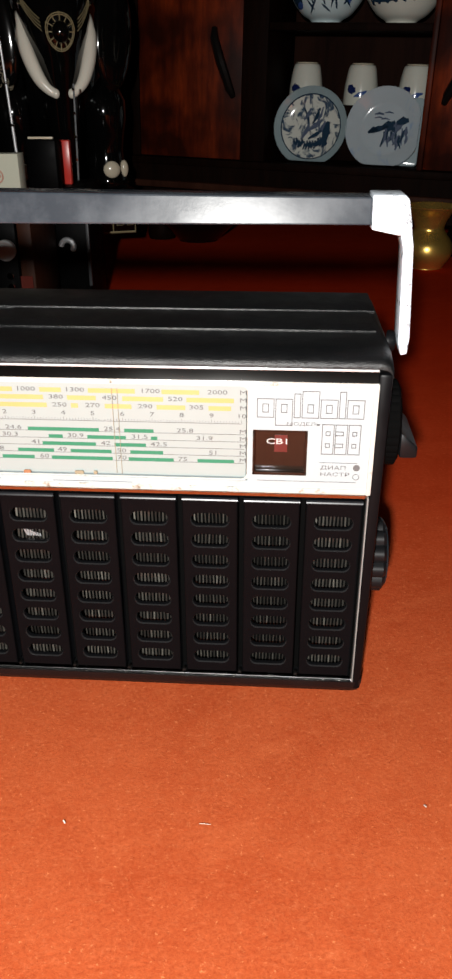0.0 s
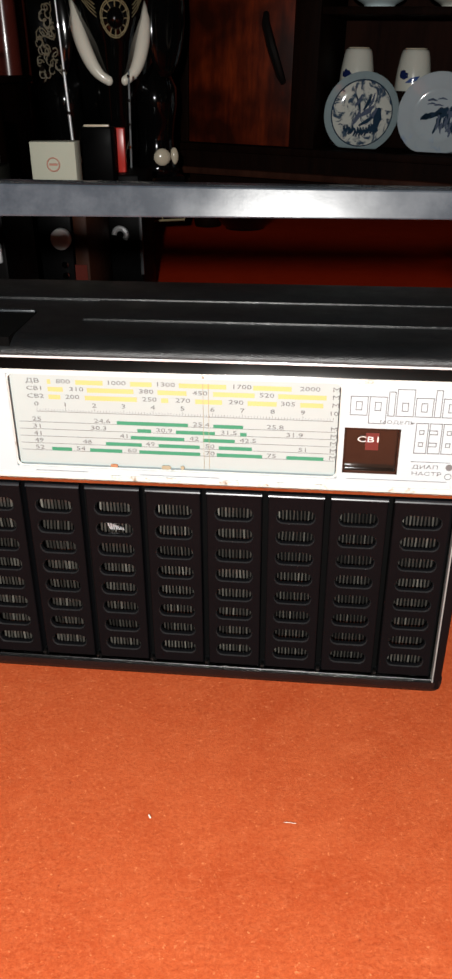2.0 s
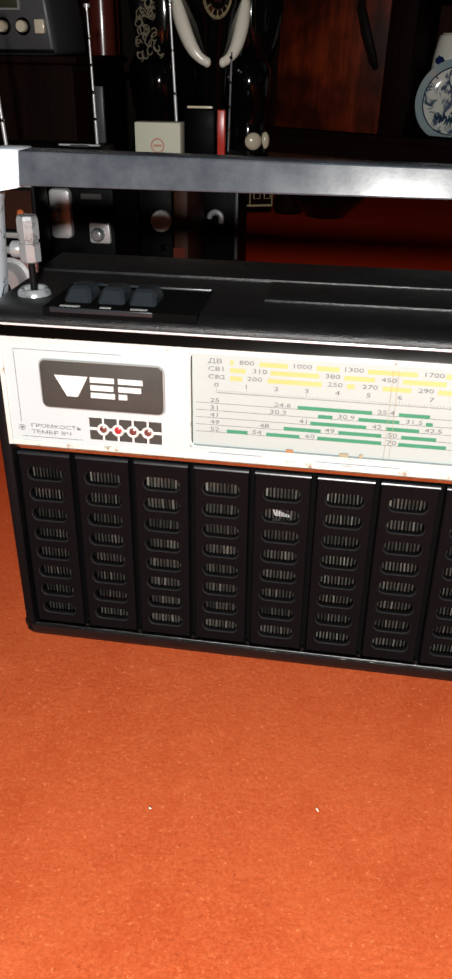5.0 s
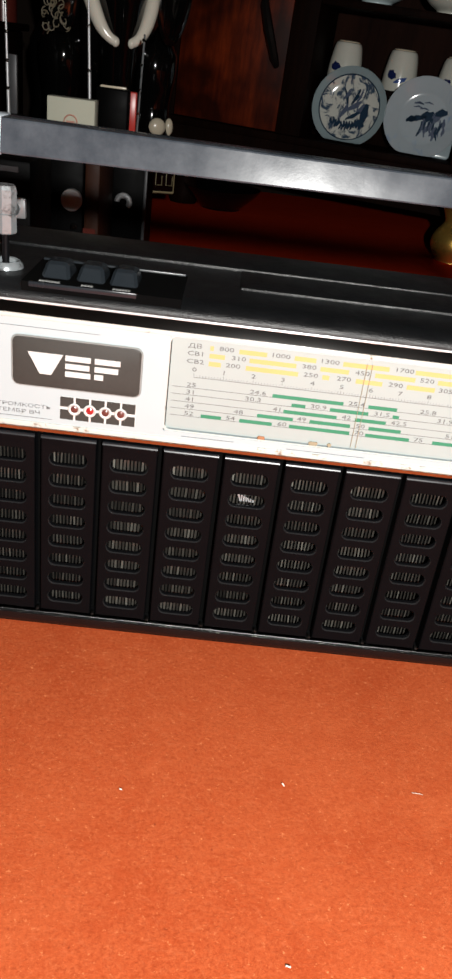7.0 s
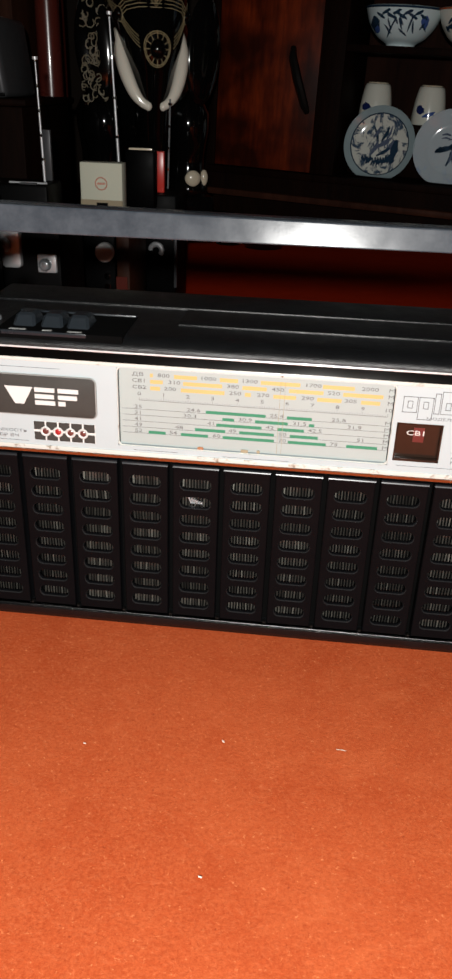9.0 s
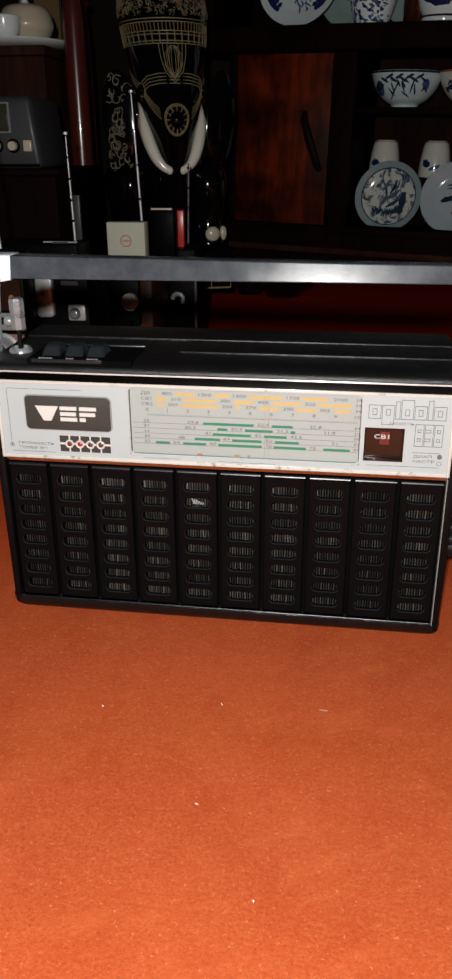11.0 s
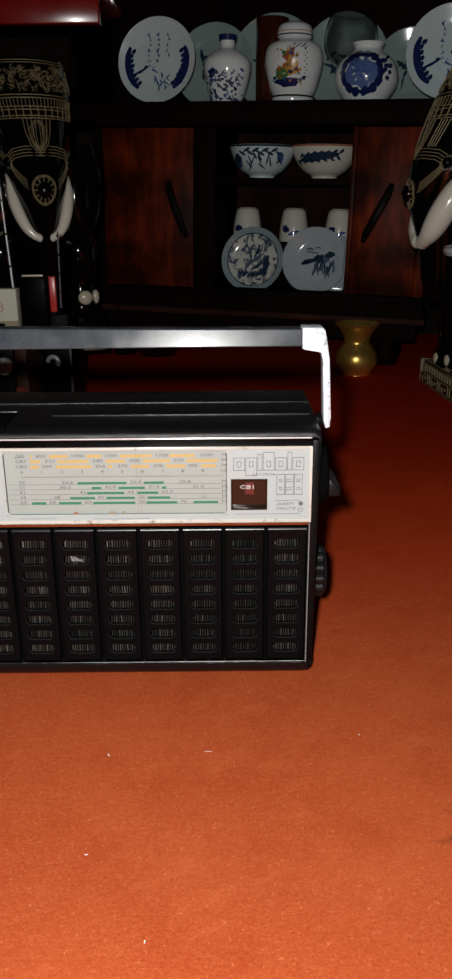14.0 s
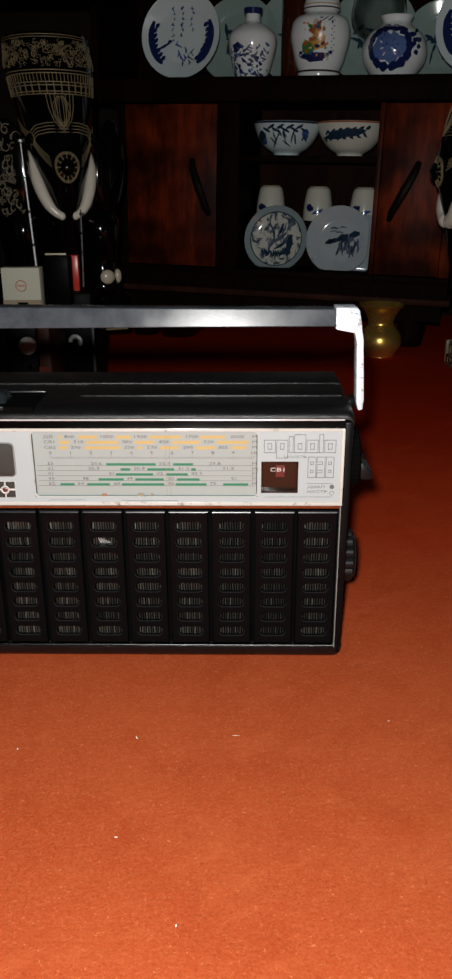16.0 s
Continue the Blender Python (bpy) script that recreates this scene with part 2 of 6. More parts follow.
M = {
    "turned": turned_disc(),
    "carpet": carpet_material(),
    "case": simple("case_plastic", (0.0036, 0.0039, 0.0043), 0.38, grain=800, vary=0.25, bumps=0.6, spec=0.36),
    "slat": simple("slat_plastic", (0.0030, 0.0031, 0.0036), 0.2, grain=260, vary=0.3, spec=0.06),
    "dark": simple("dark_plastic", (0.003, 0.003, 0.0035), 0.42, grain=300, vary=0.3, spec=0.10),
    "knob_black": simple("knob_black", (0.0055, 0.0058, 0.0065), 0.38, grain=300, vary=0.3, spec=0.2),
    # bar plastic lightened on the hole bevels, their gleam partly painted in
    "slot_lip_gleam": simple("slot_lip_gleam", (0.013, 0.013, 0.0135), 0.26, grain=300, vary=0.3, spec=0.30),
    "void": simple("cavity", (0.0015, 0.0015, 0.0015), 0.9, grain=200, spec=0.04),
    "screen": wire_material(),
    "chrome": simple("chrome", (0.80, 0.79, 0.77), 0.07, 1.0, grain=150, vary=0.06, dirt=(0.35, 0.25, 0.18), dirt_scale=90, dirt_at=(0.70, 0.78)),
    "worn_chrome": simple("worn_chrome", (0.74, 0.81, 0.88), 0.45, 0.3, grain=200, vary=0.1, dirt=(0.09, 0.09, 0.095), dirt_scale=170, dirt_at=(0.56, 0.66)),
    "silver": simple("brushed_silver", (0.50, 0.51, 0.52), 0.40, 0.5, grain=300, vary=0.1),
    "bar": simple("handle_grip", (0.030, 0.036, 0.044), 0.21, 0.0, grain=500, vary=0.12, bumps=0.02, dirt=(0.056, 0.064, 0.074), dirt_scale=35, dirt_at=(0.42, 0.70), spec=0.24),
    "panel": simple("panel_paint", (0.372, 0.420, 0.432), 0.42, grain=700, vary=0.03, bumps=0.03, dirt=(0.27, 0.25, 0.21), dirt_scale=55, dirt_at=(0.67, 0.78)),
    "dial": simple("dial_plate", (0.312, 0.357, 0.346), 0.35, grain=120, vary=0.06, coat=0.15, dirt=(0.28, 0.27, 0.21), dirt_scale=40, dirt_at=(0.62, 0.78)),
    "lip": simple("aged_clear_edge", (0.52, 0.52, 0.48), 0.2, grain=200, vary=0.12, coat=0.4, dirt=(0.17, 0.135, 0.09), dirt_scale=120, dirt_at=(0.57, 0.68)),
    "grey_ink": simple("grey_ink", (0.11, 0.11, 0.11), 0.6, grain=900, vary=0.2),
    "yellow": simple("yellow_ink", (0.47, 0.335, 0.125), 0.5, grain=600, vary=0.08),
    "green": simple("green_ink", (0.022, 0.17, 0.09), 0.5, grain=600, vary=0.1),
    "badge": simple("badge_black", (0.042, 0.039, 0.035), 0.45, grain=400, vary=0.25, spec=0.15),
    "badge_white": simple("badge_white", (0.56, 0.55, 0.53), 0.4, grain=400, vary=0.08),
    "window": simple("smoked_window", (0.018, 0.010, 0.007), 0.16, grain=200, vary=0.3, coat=0.15, spec=0.3),
    "red_lens": simple("red_lens", (0.30, 0.018, 0.02), 0.12, grain=300, vary=0.2, coat=0.5),
    "dull_lens": simple("dull_red_lens", (0.11, 0.035, 0.030), 0.15, grain=300, vary=0.25, coat=0.5),
    "red_mark": simple("red_window_mark", (0.095, 0.012, 0.009), 0.4, grain=300, vary=0.2),
    "grey_button": simple("grey_button", (0.012, 0.015, 0.018), 0.26, grain=350, vary=0.25, bumps=0.1, spec=0.30),
    "rust": simple("orange_stain", (0.30, 0.13, 0.06), 0.7, grain=900, vary=0.3),
    "smudge": simple("brown_smudge", (0.27, 0.22, 0.14), 0.7, grain=900, vary=0.3),
    "lint": simple("lint", (0.75, 0.70, 0.60), 0.9, grain=900, vary=0.1),
    "brass": simple("brass", (0.88, 0.56, 0.13), 0.30, 0.86, grain=160, vary=0.12, dirt=(0.40, 0.25, 0.07), dirt_scale=40, dirt_at=(0.60, 0.78)),
    "door_wood": veneer_material(),
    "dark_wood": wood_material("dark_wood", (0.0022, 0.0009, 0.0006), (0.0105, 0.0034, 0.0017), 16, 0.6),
    "lacquer": simple("red_lacquer", (0.20, 0.007, 0.004), 0.22, grain=90, vary=0.2, coat=0.3),
    "dark_lacquer": simple("dark_red_lacquer", (0.075, 0.013, 0.009), 0.25, grain=90, vary=0.2, coat=0.3),
    "iron": simple("black_iron", (0.012, 0.010, 0.009), 0.4, 0.6, grain=200, vary=0.3),
    # the pale celadon glaze darkened: shade at the shelf's back put into colour
    "shaded_ware": simple("shaded_celadon", (0.28, 0.38, 0.36), 0.15, grain=50, vary=0.15, coat=0.3),
    "white_ware": simple("white_ware", (0.82, 0.89, 0.90), 0.15, grain=60, vary=0.05, coat=0.3),
    "cream_ware": simple("cream_ware", (0.60, 0.53, 0.40), 0.25, grain=60, vary=0.12, coat=0.2),
    "cobalt": simple("cobalt_paint", (0.012, 0.022, 0.10), 0.15, grain=200, vary=0.5, coat=0.3),
    "blue_wash": simple("blue_wash", (0.05, 0.10, 0.30), 0.15, grain=160, vary=0.5, coat=0.3),
    "mid_blue": simple("mid_blue_paint", (0.10, 0.17, 0.40), 0.15, grain=160, vary=0.4, coat=0.3),
    "pale_ware": simple("pale_celadon", (0.62, 0.74, 0.76), 0.15, grain=50, vary=0.08, coat=0.3),
    "cup_ware": simple("warm_white_ware", (0.68, 0.68, 0.60), 0.18, grain=60, vary=0.10, coat=0.3),
    "soft_ware": porcelain("soft_blue_ware", 12, (0.56, 0.70), (0.46, 0.53, 0.57), (0.14, 0.19, 0.26), seed=3.1),
    # lighter than the bars' own plastic: highlight on their tops put into colour
    "slat_top_gleam": simple("slat_top_gleam", (0.010, 0.011, 0.013), 0.32, grain=400, vary=0.3, spec=0.55),
    "aerial_metal": simple("aerial_metal", (0.24, 0.26, 0.27), 0.25, 0.4, grain=300, vary=0.2, dirt=(0.09, 0.09, 0.09), dirt_scale=140, dirt_at=(0.52, 0.66)),
    "faint_red": simple("faint_red_print", (0.50, 0.24, 0.18), 0.8, grain=300, vary=0.15),
    "line_metal": simple("dull_bright_line", (0.24, 0.25, 0.24), 0.4, 0.15, grain=300, vary=0.2),
    "olive_window": simple("olive_window", (0.030, 0.033, 0.018), 0.3, grain=120, vary=0.25, spec=0.2),
    "grey_wash": simple("grey_blue_wash", (0.085, 0.11, 0.17), 0.2, grain=160, vary=0.5, coat=0.3),
    "key_print": simple("key_print", (0.30, 0.30, 0.29), 0.6, grain=600, vary=0.2),
    "bright_bead": simple("bright_bead", (0.66, 0.67, 0.67), 0.22, 0.35, grain=300, vary=0.15),
    "rim_ware": simple("grey_blue_glaze", (0.27, 0.35, 0.37), 0.15, grain=70, vary=0.22, coat=0.3),
    "teal_ink": simple("teal_ink", (0.016, 0.038, 0.070), 0.15, grain=200, vary=0.5, coat=0.3),
    "well_ware": porcelain("painted_well", 34, (0.50, 0.60), (0.66, 0.68, 0.62), (0.012, 0.030, 0.055), seed=2.2),
    "dim_gilt": simple("rubbed_gilt", (0.15, 0.125, 0.080), 0.6, 0.1, grain=500, vary=0.35),
    "amber": simple("amber_glaze", (0.40, 0.22, 0.05), 0.2, grain=60, vary=0.15, coat=0.3),
    "ochre": simple("ochre_paint", (0.55, 0.30, 0.05), 0.25, grain=200, vary=0.3),
    "leaf_green": simple("green_paint", (0.06, 0.20, 0.05), 0.25, grain=200, vary=0.3),
    "rust_red": simple("rust_red_paint", (0.42, 0.10, 0.03), 0.25, grain=200, vary=0.3),
    "black_glaze": simple("black_glaze", (0.002, 0.002, 0.002), 0.09, grain=60, vary=0.3, spec=0.5),
    "gilt": simple("gilt_line", (0.27, 0.215, 0.115), 0.5, 0.1, grain=500, vary=0.4),
    "ivory": simple("ivory_glaze", (0.80, 0.75, 0.64), 0.2, grain=80, vary=0.06, coat=0.4),
    "marble": simple("grey_marble", (0.52, 0.53, 0.55), 0.25, grain=60, vary=0.25),
    "orange_pot": simple("orange_glaze", (0.42, 0.165, 0.02), 0.25, grain=60, vary=0.2, coat=0.3),
    "olive": simple("olive_stone", (0.10, 0.092, 0.055), 0.28, grain=55, vary=0.55, coat=0.25, dirt=(0.035, 0.032, 0.018), dirt_scale=28, dirt_at=(0.48, 0.66)),
    "grey_metal": simple("grey_stereo", (0.050, 0.051, 0.054), 0.4, 0.2, grain=300, vary=0.12, spec=0.25),
    "set_black": simple("set_black", (0.0009, 0.0009, 0.001), 0.45, grain=300, vary=0.3, spec=0.035),
    "card": simple("cream_card", (0.50, 0.50, 0.40), 0.8, grain=300, vary=0.06),
    "tan_leather": simple("tan_leather", (0.030, 0.010, 0.005), 0.5, grain=300, vary=0.25, bumps=0.2, spec=0.12),
    "red_plastic": simple("red_plastic", (0.50, 0.03, 0.02), 0.3, grain=200, vary=0.1),
    "cloth": cloth_material(),
    "wall": simple("brown_wall", (0.012, 0.008, 0.006), 0.9, grain=60, vary=0.25, spec=0.1),
    "yellow_wall": simple("ochre_curtain", (0.17, 0.11, 0.04), 0.85, grain=40, vary=0.2),
    "amber_glass": simple("amber_glass", (0.045, 0.010, 0.004), 0.08, grain=60, vary=0.4, coat=0.4),
    "brown_wood": wood_material("brown_wood", (0.016, 0.006, 0.004), (0.06, 0.022, 0.013), 12, 0.5),
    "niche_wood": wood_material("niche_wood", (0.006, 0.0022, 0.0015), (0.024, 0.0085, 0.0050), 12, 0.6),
    "square_ware": simple("dim_blue_ware", (0.34, 0.42, 0.45), 0.15, grain=60, vary=0.2, coat=0.3),
    "glass_tint": None,
}


def clear_glass():
    m, t, p = nodes_of("clear_glass")
    p.inputs["Base Color"].default_value = (0.95, 0.97, 0.97, 1)
    p.inputs["Roughness"].default_value = 0.03
    p.inputs["Transmission Weight"].default_value = 1.0
    p.inputs["IOR"].default_value = 1.45
    return m


M["glass_tint"] = clear_glass()


# ---- mesh helpers ----
def box(bm, x0, x1, y0, y1, z0, z1, bevel=0.0, seg=2):
    tmp = bmesh.new()
    bmesh.ops.create_cube(tmp, size=1)
    for v in tmp.verts:
        v.co = Vector(((x0 + x1) / 2 + v.co.x * (x1 - x0), (y0 + y1) / 2 + v.co.y * (y1 - y0), (z0 + z1) / 2 + v.co.z * (z1 - z0)))
    if bevel:
        bmesh.ops.bevel(tmp, geom=tmp.edges[:], offset=bevel, segments=seg, profile=0.5, affect="EDGES")
    join(bm, tmp)
    return bm


def join(bm, tmp, m=None, index=None):
    me = bpy.data.meshes.new("tmp")
    if m is not None:
        bmesh.ops.transform(tmp, matrix=m, verts=tmp.verts)
    if index is not None:
        for f in tmp.faces:
            f.material_index = index
    tmp.to_mesh(me)
    tmp.free()
    bm.from_mesh(me)
    bpy.data.meshes.remove(me)


def lathe(bm, profile, segs=40, m=None, index=None):
    """A body of revolution round z from (radius, height) pairs."""
    tmp = bmesh.new()
    rings = []
    for r, z in profile:
        if r < 1e-6:
            rings.append([tmp.verts.new((0, 0, z))])
        else:
            rings.append([tmp.verts.new((r * math.cos(2 * math.pi * k / segs), r * math.sin(2 * math.pi * k / segs), z)) for k in range(segs)])
    for a, b in zip(rings, rings[1:]):
        for k in range(segs):
            q = [a[k % len(a)], a[(k + 1) % len(a)], b[(k + 1) % len(b)], b[k % len(b)]]
            q = list(dict.fromkeys(q))
            if len(q) > 2:
                tmp.faces.new(q)
    bmesh.ops.recalc_face_normals(tmp, faces=tmp.faces)
    join(bm, tmp, m, index)
    return bm


def smooth_profile(points, n=6):
    """Catmull-Rom through (radius, height) pairs."""
    out = []
    p = [points[0], *points, points[-1]]
    for i in range(1, len(p) - 2):
        for k in range(n):
            s = k / n
            out.append(tuple(0.5 * (2 * b + (c - a) * s + (2 * a - 5 * b + 4 * c - d) * s * s + (3 * b - a - 3 * c + d) * s ** 3)
                             for a, b, c, d in zip(p[i - 1], p[i], p[i + 1], p[i + 2])))
    out.append(points[-1])
    return [(max(r, 0.0), z) for r, z in out]


def tube(bm, pts, radius, n=10, index=None, caps=True):
    """A tube along points; radius is a number or a function of 0..1."""
    tmp = bmesh.new()
    pts = [Vector(p) for p in pts]
    rings, side = [], None
    for i, p in enumerate(pts):
        d = (pts[min(i + 1, len(pts) - 1)] - pts[max(i - 1, 0)]).normalized()
        if side is None:
            side = d.orthogonal().normalized()
        side = (side - d * side.dot(d)).normalized()
        up = d.cross(side)
        r = radius(i / max(1, len(pts) - 1)) if callable(radius) else radius
        rings.append([tmp.verts.new(p + (side * math.cos(2 * math.pi * k / n) + up * math.sin(2 * math.pi * k / n)) * r) for k in range(n)])
    for a, b in zip(rings, rings[1:]):
        for k in range(n):
            tmp.faces.new((a[k], a[(k + 1) % n], b[(k + 1) % n], b[k]))
    if caps:
        tmp.faces.new(rings[0][::-1])
        tmp.faces.new(rings[-1])
    bmesh.ops.recalc_face_normals(tmp, faces=tmp.faces)
    join(bm, tmp, None, index)
    return bm


def plate_outline(w, h, r, n=5):
    """Corner points of a rounded rectangle round the origin, counter-clockwise."""
    out = []
    for cx, cy, a in ((w / 2 - r, h / 2 - r, 0), (r - w / 2, h / 2 - r, 90), (r - w / 2, r - h / 2, 180), (w / 2 - r, r - h / 2, 270)):
        for k in range(n + 1):
            g = radians(a + 90 * k / n)
            out.append((cx + r * math.cos(g), cy + r * math.sin(g)))
    return out


def slab(bm, cx, cz, w, h, r, y0, y1, bevel=0.0):
    """A rounded plate upright in x and z, from y0 (front) to y1."""
    tmp = bmesh.new()
    o = plate_outline(w, h, r)
    f = tmp.faces.new([tmp.verts.new((cx + x, y1, cz + z)) for x, z in o])
    e = bmesh.ops.extrude_face_region(tmp, geom=[f])
    vs = [g for g in e["geom"] if isinstance(g, bmesh.types.BMVert)]
    for v in vs:
        v.co.y = y0
    if bevel:
        front = [x for x in tmp.edges if all(abs(v.co.y - y0) < 1e-6 for v in x.verts)]
        bmesh.ops.bevel(tmp, geom=front, offset=bevel, segments=2, profile=0.5, affect="EDGES")
    bmesh.ops.recalc_face_normals(tmp, faces=tmp.faces)
    join(bm, tmp)
    return bm


def part(name, bm, material, parent=None, label="", sharp=38):
    me = bpy.data.meshes.new(name)
    bm.to_mesh(me)
    bm.free()
    for m in material if isinstance(material, (list, tuple)) else [material]:
        me.materials.append(m)
    me.polygons.foreach_set("use_smooth", [True] * len(me.polygons))
    me.set_sharp_from_angle(angle=radians(sharp))
    ob = new(name, me)
    if parent is not None:
        ob.parent = parent
    if label:
        ob["label"] = label
    return ob


def thing(name, label, category, m=None, group="", kind=""):
    e = new(name)
    e.empty_display_size = 0.02
    e.matrix_basis = m or Matrix()
    return tagged(e, label, category, group, kind)


def solid(name, bm, material, label, category, m=None, group="", kind="", sharp=38):
    ob = part(name, bm, material, None, "", sharp)
    ob.matrix_basis = m or Matrix()
    return tagged(ob, label, category, group, kind)


def bx(*args, **kw):
    return box(bmesh.new(), *args, **kw)


def lettering(name, items, y, material, parent, label=""):
    """Flat lettering that faces -y, a part for each word: items of (text, x, z, height, align)."""
    for text, x, z, height, align in items:
        cu = bpy.data.curves.new("t", "FONT")
        cu.body, cu.size, cu.align_x, cu.align_y, cu.fill_mode = text, height * 1.38, align, "CENTER", "BOTH"
        cu.extrude, cu.resolution_u = 0.00008, 2
        ob = new("t", cu)
        bpy.context.view_layer.update()
        me = bpy.data.meshes.new_from_object(ob.evaluated_get(bpy.context.evaluated_depsgraph_get()))
        me.transform(pose(x, y, z, 90) @ Matrix.Diagonal((1.58, 1, 1, 1)))
        bm = bmesh.new()
        bm.from_mesh(me)
        bpy.data.meshes.remove(me)
        bpy.data.objects.remove(ob)
        bpy.data.curves.remove(cu)
        part(name, bm, material, parent, label, 30)


# ---- the room ----
def room():
    bm = bmesh.new()
    n = 2
    bmesh.ops.create_grid(bm, x_segments=n, y_segments=n, size=2.2)
    bmesh.ops.translate(bm, verts=bm.verts, vec=(0, 0.2, 0))
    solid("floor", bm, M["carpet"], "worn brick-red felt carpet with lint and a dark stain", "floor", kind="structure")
    for name, a in (("wall_north", (-2.2, 2.2, 2.0, 2.1)), ("wall_south", (-2.2, 2.2, -2.0, -1.9)), ("wall_west", (-2.3, -2.2, -2.0, 2.1)), ("wall_east", (2.2, 2.3, -2.0, 2.1))):
        solid(name, bx(*a, -0.02, 2.4), M["wall"], "dark brown painted room wall", "wall", kind="structure")
    solid("ceiling", bx(-2.3, 2.3, -2.0, 2.1, 2.4, 2.45), M["wall"], "dim brown ceiling over the room", "ceiling", kind="structure")


room()


# ---- the portable radio ----
PITCH, HALF = 0.0353, 0.1845


def profile_case():
    """Side outline (y, z) of the case from the sill under the grille round the back to the chrome strip."""
    pts = [(0.024, 0.0), (0.013, 0.0016), (0.0045, 0.0048), (-0.0012, 0.0094), (-0.0028, 0.0135), (-0.0030, 0.0175), (0.012, 0.0175), (0.012, 0.2215), (-0.0015, 0.2215)]
    for a in range(0, 91, 15):
        pts.append((0.0155 - 0.017 * math.cos(radians(a)), 0.2225 + 0.0075 * math.sin(radians(a))))
    pts += [(0.045, 0.2305), (0.098, 0.231)]
    for a in range(90, -1, -15):
        pts.append((0.119 + 0.013 * math.cos(radians(a)), 0.2185 + 0.0125 * math.sin(radians(a))))
    pts += [(0.132, 0.012)]
    for a in range(0, -91, -30):
        pts.append((0.124 + 0.008 * math.cos(radians(a)), 0.008 + 0.008 * math.sin(radians(a))))
    return pts


def taper(z):
    """The case is a little narrower at its foot."""
    return 0.9870 + 0.0130 * min(1.0, max(0.0, z) / 0.20)


def case_body():
    bm = bmesh.new()
    pts = profile_case()
    cols = []
    for x, inset in ((-HALF, 0.0052), (-HALF + 0.0007, 0.0030), (-HALF + 0.0022, 0.0012), (-HALF + 0.0045, 0.0003), (-HALF + 0.007, 0.0), (HALF - 0.007, 0.0), (HALF - 0.0045, 0.0003), (HALF - 0.0022, 0.0012), (HALF - 0.0007, 0.0030), (HALF, 0.0052)):
        ring = []
        for y, z in pts:
            cy, cz = 0.065, 0.115
            fy = (1 - inset / 0.068) if y > 0.02 else 1.0
            fz = 1 - inset / 0.116
            ring.append(bm.verts.new((x * taper(z), cy + (y - cy) * fy, cz + (z - cz) * fz)))
        cols.append(ring)
    k = len(pts)
    for a, b in zip(cols, cols[1:]):
        for i in range(k):
            bm.faces.new((a[i], b[i], b[(i + 1) % k], a[(i + 1) % k]))
    bm.faces.new(cols[0])
    bm.faces.new(cols[-1][::-1])
    bmesh.ops.recalc_face_normals(bm, faces=bm.faces)
    return bm


def end_cheek(s):
    """The upright that closes the grille at one end."""
    a, b = sorted((s * 0.1769, s * 0.1842))
    bm = bx(a, b, -0.0030, 0.0125, 0.0120, 0.2195, bevel=0.0016)
    for v in bm.verts:
        if abs(v.co.x) > 0.181:
            v.co.x *= taper(v.co.z)
    return bm


def slot_outline(w, h, n=4):
    return plate_outline(w, h, h / 2 - 1e-4, n)


